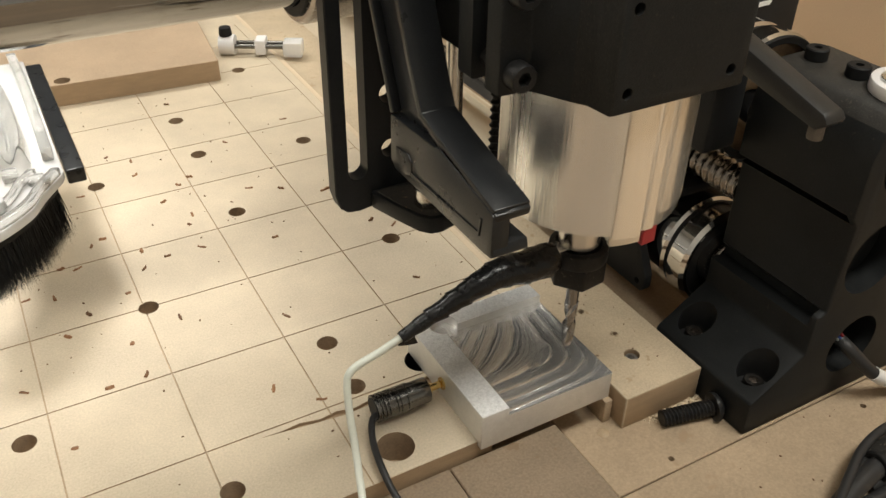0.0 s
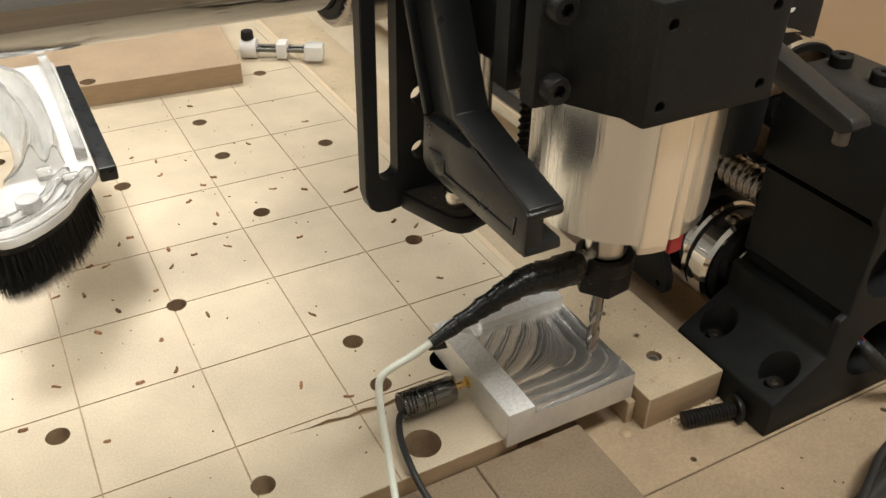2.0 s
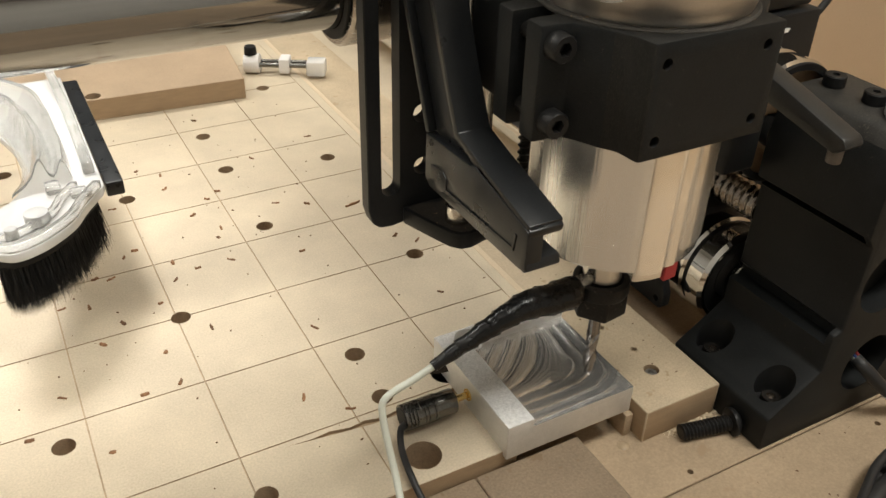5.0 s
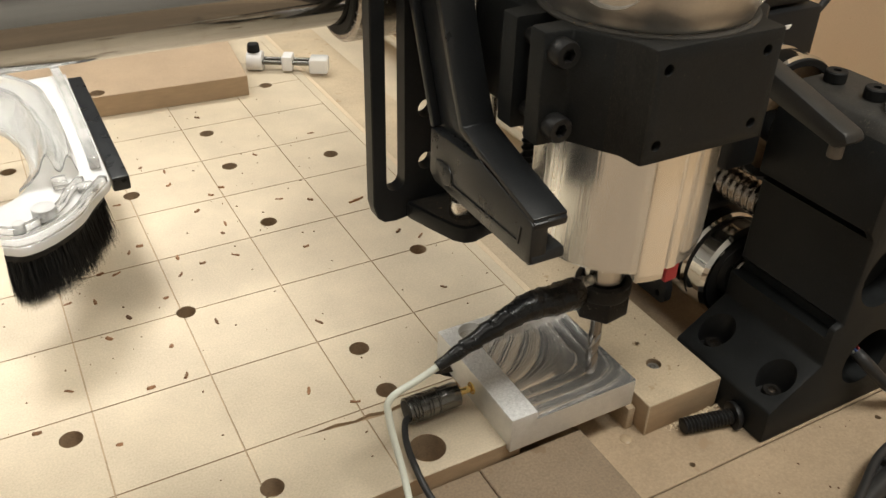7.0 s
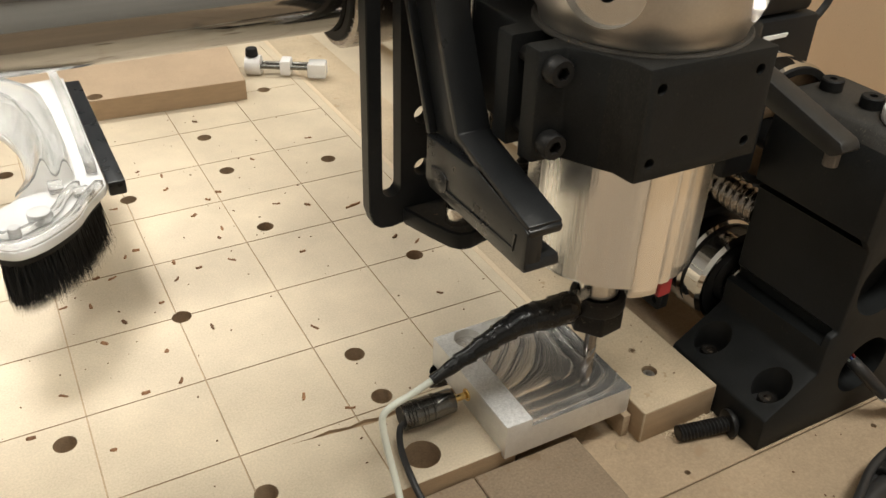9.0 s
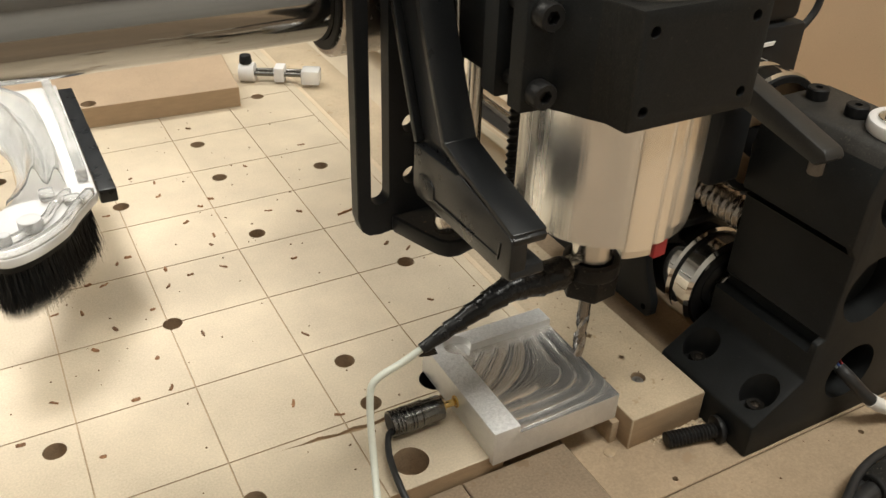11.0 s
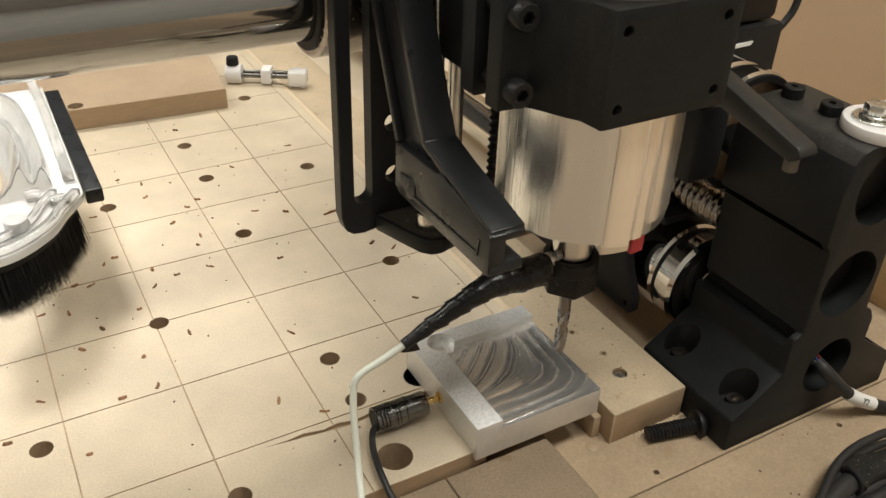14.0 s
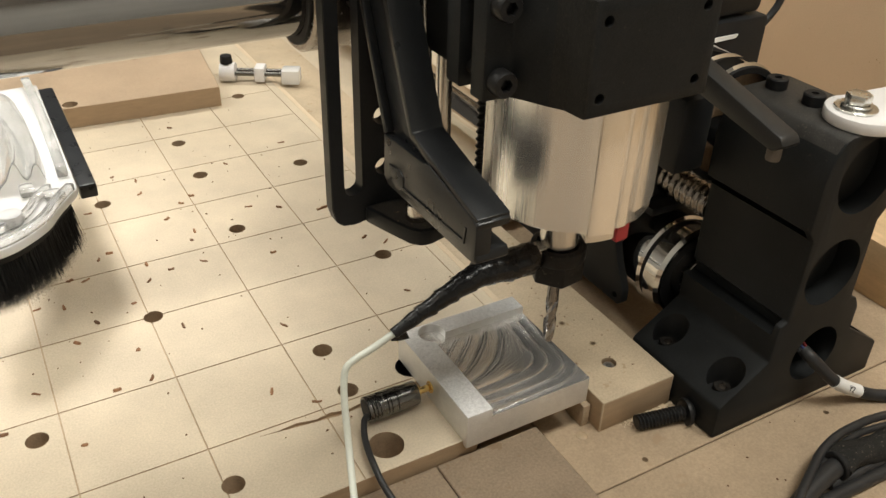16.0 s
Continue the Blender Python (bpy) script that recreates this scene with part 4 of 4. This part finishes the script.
        x = (strip_in[i][0] * (1 - f) + strip_in[i + 1][0] * f) * (1 - g) + (strip_in2[i][0] * (1 - f) + strip_in2[i + 1][0] * f) * g
        y = (strip_in[i][1] * (1 - f) + strip_in[i + 1][1] * f) * (1 - g) + (strip_in2[i][1] * (1 - f) + strip_in2[i + 1][1] * f) * g
        out = Vector((x + 0.022, y + 0.075, 0)).normalized()
        length = 0.0275 + rng.uniform(-0.003, 0.003)
        lean = out * rng.gauss(0.0015, 0.0016) + Vector((rng.gauss(0, 0.0013), rng.gauss(0, 0.0013), 0))
        top, tip = Vector((x, y, 0.0738)), Vector((x, y, 0.0738 - length)) + lean
        a = rng.random() * math.pi
        w = Vector((math.cos(a), math.sin(a), 0)) * 0.00026
        u = Vector((-w.y, w.x, 0))
        v = [bm.verts.new(top + w), bm.verts.new(top - w * 0.5 + u), bm.verts.new(top - w * 0.5 - u), bm.verts.new(tip)]
        for q in ((0, 1, 3), (1, 2, 3), (2, 0, 3)):
            bm.faces.new([v[j] for j in q])
    part("bristles", bm, RUBBER, t, "dense black nylon bristles")
    t.children[-1]["kind"] = "stuff"
    return t


dust_shoe()


# ---------------------------------------------------------------- the y axis at the side
RX, RZS = 0.382, 0.077
BX, RZL, RZB = 0.3680, 0.0238, 0.1245      # axis of the rails


def y_rails():
    for bx, z, rad, lab in ((BX, RZL, 0.0168, "polished lower y rail tube"), (BX, RZB, 0.0168, "polished upper y rail tube")):
        solo("y_rail", cyl((bx, -0.2745, z), (bx, 1.0, z), rad, 72), CHROME, lab, "rail", "y rails")
    solo("ball_screw", threaded((0.3645, -0.2745, RZS), (0.3645, 0.9, RZS), 0.0098, 0.0050, 0.0018, 28), SCREWM, "oily steel ball screw along the y axis", "screw", angle=80)


def y_carriage():
    t = thing("y_carriage", (RX, -0.14, 0.0), "black carriage with chrome bearings on the y rails", "carriage")
    part("body", box(0.3335, 0.4300, -0.2280, -0.11, 0.0080, 0.1690, 0.003), BLACK, t)
    part("side_plate", prism([(-0.2490, 0.0030), (-0.2460, 0.0000), (-0.11, 0.0000), (-0.11, 0.168), (-0.226, 0.168), (-0.2300, 0.060), (-0.2400, 0.030), (-0.2490, 0.012)], "x", 0.3270, 0.3330, 0.001), BLACK, t)
    off = -origin_of(t)
    c = cyl((0.31, -0.2425, 0.0058), (0.34, -0.2425, 0.0058), 0.0022, 20)
    bmesh.ops.translate(c, verts=c.verts, vec=off)
    carve(t.children[-1], c, BORE)
    for bx, z, ro in ((BX, RZL, 0.0316), (BX + 0.0045, RZB, 0.0355)):
        part("bearing", ring((bx, 0, z), "y", ro, ro - 0.0037, -0.2502, -0.2281, 80, 0.0016), CHROME, t, "chrome bearing sleeve")
        part("bearing", ring((bx, 0, z), "y", ro, ro - 0.0042, -0.2668, -0.2522, 80, 0.0022), CHROME, t, "chrome bearing sleeve")
        part("bearing_groove", ring((bx, 0, z), "y", ro - 0.0022, ro - 0.0044, -0.2524, -0.2500, 64, 0.0002), BLACKSTEEL, t)
        # upper seal's brown paints the table's reflection inside the ring
        part("seal", ring((bx, 0, z), "y", ro - 0.0040, 0.0170, -0.2640, -0.2300, 64, 0.0008), RUBBER if z < 0.1 else HOLE, t)
        if z > 0.1:
            part("bearing_lip", ring((bx, 0, z), "y", ro - 0.0012, ro - 0.0052, -0.2682, -0.2660, 72, 0.0005), RUBBER, t, "black rubber seal lip")
    part("screw_nut_housing", box(0.3420, 0.4100, -0.2340, -0.2281, 0.0620, 0.0920, 0.002), BLACK, t)
    part("paper_scrap", prism([(0.3860, 0.1580), (0.4035, 0.1585), (0.4050, 0.1606), (0.3860, 0.1606)], "y", -0.2290, -0.2276), PAPER, t, "scrap of white paper stuck on")
    # added black ledge that fills the dark space under the screw
    part("nut_foot", box(0.3420, 0.4100, -0.2480, -0.2341, 0.0615, 0.0668, 0.001), BLACK, t)
    part("upper_yoke", box(0.3480, 0.4250, -0.2250, -0.11, 0.1700, 0.330, 0.004), BLACK, t)
    part("hanging_cable", hose(smooth_path([(0.4250, -0.2000, 0.1550), (0.4500, -0.2000, 0.1490), (0.4647, -0.2000, 0.1562), (0.4720, -0.2000, 0.1740), (0.4760, -0.1950, 0.2300)], 8), 0.0024, 12), CABLEG, t, "thin black cable")
    # pointed bracket that reaches forward beside the end block
    beak = [(-0.2200, 0.1830), (-0.2200, 0.1680), (-0.2790, 0.1560), (-0.3310, 0.1455), (-0.3375, 0.1505), (-0.3345, 0.1545), (-0.2790, 0.1695)]
    part("beak", prism(beak, "x", 0.3260, 0.3390, 0.0018), LIT_GREY, t, "pointed black bracket")
    # added black box that closes the dark gap beside the upper bearing
    part("side_cover", box(0.3270, 0.3490, -0.2725, -0.2285, 0.1050, 0.1490, 0.002), BLACK, t)
    part("pin", cyl((0.3335, -0.3275, 0.1385), (0.3335, -0.3275, 0.1465), 0.0036, 20, None, 0.0006), PIN, t, "grey stop pin")
    return t


def end_block():
    y0, y1 = -0.347, -0.2735
    t = thing("end_block", (RX, -0.31, ZB), "black moulded end block holding both y rails", "end block")
    foot = [(0.0645, -0.025), (0.0645, -0.003), (0.0322, 0.0185), (0.0322, 0.0345)]
    upper = [(0.0262, 0.0440), (0.0255, 0.0950), (0.0300, 0.1010), (0.0300, 0.1300), (0.0262, 0.1440), (0.0215, 0.1505), (0.0180, 0.1520)]
    profile = foot + [(0.0315, 0.0420)] + upper

    def outline(h):
        return [(RX - x, z) for x, z in h] + [(RX + x + (0.0025 if z < 0.04 else -0.001), z) for x, z in h[::-1]]

    body = part("block", prism(outline(profile), "y", y0, y1, 0.0014), CAST, t)
    off = -origin_of(t)
    cuts = [cyl((RX + 0.003, y0 - 0.01, 0.1265), (RX + 0.003, y0 + 0.012, 0.1265), 0.0215, 56), cyl((RX - 0.001, y0 - 0.01, 0.0690), (RX - 0.001, y0 + 0.014, 0.0690), 0.0205, 48), cyl((RX + 0.006, y0 - 0.01, 0.0105), (RX + 0.006, y0 + 0.03, 0.0105), 0.0185, 40)]
    # two long grooves on each side stop short of the front face
    for sx in (-1, 1):
        for shape in ([(0.05, 0.0346), (0.0225, 0.0350), (0.0225, 0.0405), (0.0262, 0.0445), (0.05, 0.0445)], [(0.05, 0.0952), (0.0210, 0.0955), (0.0210, 0.1005), (0.05, 0.1010)]):
            cuts.append(prism([(RX + sx * x, z) for x, z in shape], "y", y0 + 0.0040, y1 + 0.02))
    for sx in (-1, 1):
        for y in (-0.2885, -0.3340):
            cuts.append(cyl((RX + sx * 0.0492, y, -0.0080), (RX + sx * 0.0492, y, 0.05), 0.0099, 36))
    for k, c in enumerate(cuts):
        bmesh.ops.translate(c, verts=c.verts, vec=off)
        carve(body, c, CAST if k < 7 else BORE)
    body.data.materials.append(TOPDUST)
    for f in body.data.polygons:
        if f.normal.z > 0.55 and f.center.z - off.z > 0.145:
            f.material_index = len(body.data.materials) - 1
    part("rail_socket", box(RX - 0.0245, RX + 0.0245, -0.2737, -0.2700, 0.1050, 0.1480, 0.0010), CAST, t)
    for sx in (-1, 1):
        for y in (-0.2885, -0.3340):
            part("foot_screw", hex_socket_head((RX + sx * 0.0492, y, -0.0079), (0, 0, 1), 0.0054, 0.006, 26), SCREWM, t, "sunk cap screw")
    for y in (-0.2845, -0.3090):
        part("rubber_bumper", ring((0.3785, y, 0.1519), "z", 0.0057, 0.0020, 0.0, 0.0062, 36, 0.0006), RUBBER, t, "round black bumper")
    return t


def washer_plate():
    """White oval plate bolted to the top of the end block."""
    t = thing("white_bracket", (0.40, -0.34, 0.152), "white plastic bracket bolted on the end block", "bracket")
    pts = circle(0.3840, -0.3352, 0.0195, 24, 70, 250) + [(0.466, -0.390), (0.486, -0.325)]
    part("plate", prism(pts, "z", 0.1520, 0.1585, 0.0012), WHITE, t)
    part("washer", ring((0.3795, -0.3325, 0.1585), "z", 0.0105, 0.004, 0.0, 0.0014, 40, 0.0003), ZINC, t)
    part("spring_washer", ring((0.3795, -0.3325, 0.1600), "z", 0.0075, 0.004, 0.0, 0.0016, 36, 0.0003), ZINC, t)
    part("bolt_head", prism(circle(0.3795, -0.3325, 0.0064, 6), "z", 0.1617, 0.1665, 0.0005), ZINC, t, "hexagon bolt head")
    return t


y_rails()
y_carriage()
end_block()
washer_plate()


# ---------------------------------------------------------------- loose things
def loose_bolt():
    t = thing("loose_bolt", (0.303, -0.325, ZB), "black button-head bolt lying on the base", "bolt")
    a, b = Vector((0.2845, -0.3205, ZB + 0.0049)), Vector((0.3135, -0.3280, ZB + 0.0066))
    d = (b - a).normalized()
    part("thread", threaded(a, b, 0.0048, 0.0021, 0.0011, 24), BLACKSTEEL, t)
    part("head", join(cyl(b - d * 0.0005, b + d * 0.0022, 0.0082, 32, 0.0080, 0.0004), cyl(b + d * 0.0022, b + d * 0.0045, 0.0080, 32, 0.0048, 0.0004)), BLACKSTEEL, t)
    return t


def rail_stop():
    """White stop with two rods at the back of the board."""
    t = thing("rod_clamp", (0.25, 0.213, 0.0), "white plastic clamp with two steel rods", "clamp")
    m = Matrix.Translation((0.2175, 0.2290, 0.0)) @ Matrix.Rotation(radians(-29), 4, "Z")

    def put(name, bm, mat, label=""):
        bmesh.ops.transform(bm, matrix=m, verts=bm.verts)
        return part(name, bm, mat, t, label)

    put("end_cap", join(cyl((-0.002, 0, 0.0095), (0.013, 0, 0.0095), 0.0095, 32, None, 0.001)), WHITE)
    put("end_cap", box(0.058, 0.076, -0.0085, 0.0085, 0.0, 0.0145, 0.002), WHITENED)
    put("slider", box(0.032, 0.042, -0.008, 0.008, 0.002, 0.0165, 0.0015), WHITE)
    for y in (-0.0045, 0.0045):
        put("rod", cyl((0.010, y, 0.0095), (0.060, y, 0.0095), 0.0023, 16), GUNMETAL)
    put("knob", cyl((0.0045, 0, 0.0185), (0.0045, 0, 0.0265), 0.0062, 24, 0.0054, 0.0008), RUBBER, "black knob")
    return t


def cables():
    t = thing("motor_cable", (0.40, -0.36, 0.0), "black motor cable with a white printed tag", "cable")
    p = smooth_path([(0.3835, -0.3430, 0.0120), (0.3850, -0.3500, 0.0090), (0.3980, -0.3588, -0.0055), (0.4170, -0.3640, -0.0170), (0.4320, -0.3710, -0.0212), (0.4580, -0.3830, -0.0213), (0.60, -0.420, -0.0213)], 10)
    part("cable", hose(p, 0.0037, 16), CABLEG, t)
    q = smooth_path([(0.3850, -0.3500, 0.0090), (0.3980, -0.3588, -0.0055), (0.4170, -0.3640, -0.0170), (0.4320, -0.3710, -0.0212)], 10)[10:21]
    part("cable_tag", hose(q, 0.0041, 20), PAPER, t, "white paper tag")
    tag = t.children[-1]
    for k, (mat, lab) in enumerate(((RED, "thin red wire"), (BLUE, "thin blue wire"), (CABLEG, "thin black wire"), (CABLEW, "thin pale wire"))):
        g = radians(30 + 90 * k)
        o = Vector((0.0022 * math.cos(g), 0, 0.0022 * math.sin(g)))
        part("wire", hose(smooth_path([Vector((0.3790, -0.3240, 0.0170)) + o * 2.4, Vector((0.3805, -0.3340, 0.0165)) + o * 2.0, Vector((0.3835, -0.3440, 0.0120)) + o], 6), 0.0009, 8), mat, t, lab)
    cu = bpy.data.curves.new("tag_text", "FONT")
    cu.body, cu.size, cu.extrude, cu.align_x, cu.align_y = "Y2", 0.0052, 0.0001, "CENTER", "CENTER"
    tmp = new("tag_text", cu)
    bpy.context.view_layer.update()
    me = bpy.data.meshes.new_from_object(tmp.evaluated_get(bpy.context.evaluated_depsgraph_get()))
    bpy.data.objects.remove(tmp)
    me.materials.clear()
    me.materials.append(INK)
    ob = new("tag_text", me)
    ob.parent = tag
    x = (q[7] - q[3]).normalized()
    z = Vector((-0.714, -0.375, 0.59))
    z = (z - x * z.dot(x)).normalized()
    x = (x - z * x.dot(z)).normalized()
    y = z.cross(x)
    c = q[5] + z * 0.0042 - origin_of(tag)
    ob.matrix_basis = Matrix.Translation(c) @ Matrix((x, y, z)).transposed().to_4x4()
    u = thing("cable_bundle", (0.37, -0.40, ZB), "bundle of dusty black cables tied with a fabric wrap", "cable bundle")

    def lead(pts, rad, name="cable", label=""):
        return part(name, hose(smooth_path(pts, 10), rad, 14), CABLEG, u, label)

    lead([(0.272, -0.440, -0.0190), (0.298, -0.4170, -0.0130), (0.3155, -0.4075, -0.0105), (0.332, -0.3995, -0.0100), (0.349, -0.3920, -0.0095), (0.366, -0.3880, -0.0090), (0.385, -0.3872, -0.0095), (0.406, -0.3885, -0.0110), (0.50, -0.400, -0.0190)], 0.0024)
    lead([(0.276, -0.443, -0.0215), (0.300, -0.4200, -0.0190), (0.3195, -0.4085, -0.0170), (0.334, -0.4015, -0.0150), (0.350, -0.3950, -0.0135), (0.365, -0.3920, -0.0120), (0.382, -0.3905, -0.0125), (0.404, -0.3925, -0.0140), (0.50, -0.405, -0.0210)], 0.0020)
    lead([(0.268, -0.425, -0.0192), (0.300, -0.4130, -0.0180), (0.320, -0.4068, -0.0160), (0.337, -0.4030, -0.0140), (0.355, -0.4005, -0.0130), (0.372, -0.4000, -0.0130)], 0.0053, "sheathed_cable", "thick dark sheathed cable")
    lead([(0.285, -0.412, -0.0212), (0.327, -0.4105, -0.0212), (0.346, -0.4108, -0.0212), (0.366, -0.4112, -0.0212), (0.387, -0.4120, -0.0212), (0.50, -0.4180, -0.0212)], 0.0036)
    lead([(0.345, -0.4040, -0.0205), (0.362, -0.4060, -0.0190), (0.384, -0.4065, -0.0185), (0.50, -0.412, -0.0200)], 0.0030)
    # a crumpled fabric wrap, open at one end
    bm = bmesh.new()
    crease = random.Random(21)
    rows = []
    for i in range(13):
        f = i / 12
        c = Vector((0.3525 + 0.042 * f, -0.4005 + 0.0012 * math.sin(f * 5), -0.0130 + 0.0012 * math.sin(f * 7)))
        row = []
        for k in range(20):
            g = 2 * math.pi * k / 20
            fold = 1 + 0.10 * math.sin(3 * g + 4 * f) + crease.uniform(-0.05, 0.05)
            row.append(bm.verts.new(c + Vector((crease.uniform(-0.0004, 0.0004), 0.0082 * fold * math.cos(g), 0.0062 * fold * math.sin(g)))))
        rows.append(row)
    for p0, p1 in zip(rows, rows[1:]):
        for k in range(20):
            bm.faces.new((p0[k], p0[(k + 1) % 20], p1[(k + 1) % 20], p1[k]))
    bm.faces.new(rows[0])
    bm.faces.new(rows[-1])
    part("fabric_wrap", bm, WRAP, u, "dusty dark fabric wrap round the cables", 50)
    part("wrap_hem", ring((0.3525, -0.4005, -0.0130), "x", 0.0080, 0.0054, -0.0022, 0.0012, 24, 0.0006), RUBBER, u)
    return t


loose_bolt()
rail_stop()
cables()
solo("pine_block", box(0.515, 0.62, -0.3120, -0.262, ZB, 0.018, 0.001), PINE, "short pale pine block lying on the base", "block")

# wood chips scattered over the board
rng = random.Random(11)
CHIPS = [(0.052, 0.021), (0.094, 0.057), (0.092, 0.034), (0.079, 0.071), (0.055, -0.04), (0.047, -0.045), (0.026, -0.062), (0.035, -0.066), (0.074, -0.065), (0.071, -0.085), (0.101, -0.012), (0.116, 0.006),
         (0.126, 0.014), (0.114, -0.037), (0.109, -0.048), (0.165, 0.054), (0.219, 0.072), (0.142, 0.142), (0.159, -0.021), (0.179, -0.032), (0.154, -0.089), (0.109, -0.078), (0.087, -0.078), (0.218, -0.099),
         (0.229, -0.111), (0.215, -0.171), (0.132, -0.169), (0.105, -0.222), (0.124, -0.241), (0.003, -0.085), (0.018, -0.091), (0.033, -0.115), (-0.027, -0.19), (0.008, -0.216), (0.031, -0.182), (0.05, -0.181),
         (0.078, -0.142), (0.019, -0.13), (0.049, -0.152), (0.057, -0.105), (-0.008, -0.165)]


def chip_mesh(length, wide, high):
    bm = bmesh.new()
    n = 5
    rows = []
    for i in range(n + 1):
        s = i / n
        w = wide * (0.35 + 0.65 * math.sin(math.pi * (0.12 + 0.76 * s))) * rng.uniform(0.75, 1.2)
        c = Vector(((s - 0.5) * length, rng.uniform(-0.15, 0.15) * wide, 0.00005))
        z = high * (0.5 + rng.random())
        rows.append([bm.verts.new(c + Vector((0, -w, 0))), bm.verts.new(c + Vector((0, -w * 0.5, z))), bm.verts.new(c + Vector((0, w * 0.5, z * 0.9))), bm.verts.new(c + Vector((0, w, 0)))])
    for a, b in zip(rows, rows[1:]):
        for k in range(3):
            bm.faces.new((a[k], a[k + 1], b[k + 1], b[k]))
        bm.faces.new((a[3], a[0], b[0], b[3]))
    bm.faces.new(rows[0])
    bm.faces.new(rows[-1])
    bmesh.ops.recalc_face_normals(bm, faces=bm.faces)
    me = bpy.data.meshes.new("wood_chip")
    bm.to_mesh(me)
    bm.free()
    return finish(me, CHIP, 60)


SHAPES = [chip_mesh(rng.uniform(0.0034, 0.0062), rng.uniform(0.0009, 0.0017), rng.uniform(0.0005, 0.0011)) for _ in range(7)]
for x, y in CHIPS:
    ob = tagged(new("wood_chip", rng.choice(SHAPES)), "small reddish-brown wood chip on the board", "wood chip", "wood chips")
    ob.matrix_basis = Matrix.Translation((x, y, 0)) @ Matrix.Rotation(rng.random() * 6.28, 4, "Z")
long_chip = chip_mesh(0.0125, 0.0011, 0.0012)
tagged(new("wood_chip", long_chip), "long curled brown wood chip on the board", "wood chip", "wood chips").matrix_basis = Matrix.Translation((0.2085, -0.0475, 0)) @ Matrix.Rotation(0.25, 4, "Z")
# finest crumbs
bm = bmesh.new()
for _ in range(240):
    x, y, z = rng.uniform(-0.12, 0.25), rng.uniform(-0.29, 0.16), 0.0
    if rng.random() < 0.12:
        x, y, z = rng.uniform(0.27, 0.31), rng.uniform(-0.30, -0.18), -0.003
    elif rng.random() < 0.15:
        x, y, z = rng.uniform(0.18, 0.50), rng.uniform(-0.42, -0.335), ZB
    s = rng.uniform(0.0002, 0.0006)
    bmesh.ops.create_cone(bm, cap_ends=True, segments=5, radius1=s, radius2=s * 0.5, depth=s, matrix=Matrix.Translation((x, y, z + s * 0.5)) @ Matrix.Rotation(rng.random() * 6, 4, "Z") @ Matrix.Diagonal((rng.uniform(1, 2.2), 1, 1, 1)))
crumbs = part("wood_dust", bm, CHIP)
tagged(crumbs, "fine brown wood dust scattered over the boards", "wood dust", kind="stuff")

# sawdust swept against the strip behind the bolt, and a dried drop of glue beside it
bm = bmesh.new()
for _ in range(190):
    x = rng.triangular(0.278, 0.322, 0.304)
    y = -0.3134 - abs(rng.gauss(0, 0.0016))
    size = rng.uniform(0.0003, 0.0008)
    z = ZB + size * 0.4 + max(0.0, 0.0018 - 0.9 * abs(y + 0.3134)) * rng.random()
    bmesh.ops.create_cone(bm, cap_ends=True, segments=5, radius1=size, radius2=size * 0.45, depth=size, matrix=Matrix.Translation((x, y, z)) @ Matrix.Rotation(rng.random() * 6, 4, "Z") @ Matrix.Rotation(rng.random() * 0.8, 4, "X") @ Matrix.Diagonal((rng.uniform(1, 2.6), 1, 1, 1)))
tagged(part("sawdust_heap", bm, PALE), "pale sawdust swept against the strip", "sawdust", kind="stuff")
solo("glue_drop", lathe([(0.0034, 0.0), (0.0033, 0.0003), (0.0026, 0.0007), (0.0012, 0.0010), (0.0, 0.0011)], (0.2540, -0.3103, ZB), seg=28), GLUE, "small glossy drop of dried glue on the base", "glue drop")


# ---------------------------------------------------------------- what moves
def motions():
    """The spindle feeds down to the touch plate and then lifts clear; mount and clip go with it."""
    drop = ((0.0, 0.0172), (1.0, 0.0153), (2.0, 0.0133), (3.0, 0.0112), (4.0, 0.0094), (6.3, 0.0046), (7.0, 0.0031), (8.0, 0.0009), (9.0, -0.0009), (9.5, -0.0016), (10.7, 0.0240), (11.3, 0.0240), (16.0, 0.0240))
    for ob in (SPINDLE_T, MOUNT_T):
        walk(ob, [(t, pose(AX, AY, z)) for t, z in drop])
    c = CLIP_T.location.copy()
    tilt = ((0.0, 1.0), (4.0, 0.5), (9.5, 0.0), (10.7, -1.5), (16.0, -1.5))
    walk(CLIP_T, [(t, pose(c.x, c.y, c.z + z, 0, float(np.interp(t, [a for a, _ in tilt], [b for _, b in tilt])), 0)) for t, z in drop])
    p = DROP_T.location.copy()
    walk(DROP_T, [(t, pose(p.x, p.y, p.z, 0, swing, 0)) for t, swing in ((0.0, 2.0), (4.0, -2.0), (7.0, -6.0), (9.5, -5.0), (10.7, 8.0), (16.0, 8.0))])


motions()
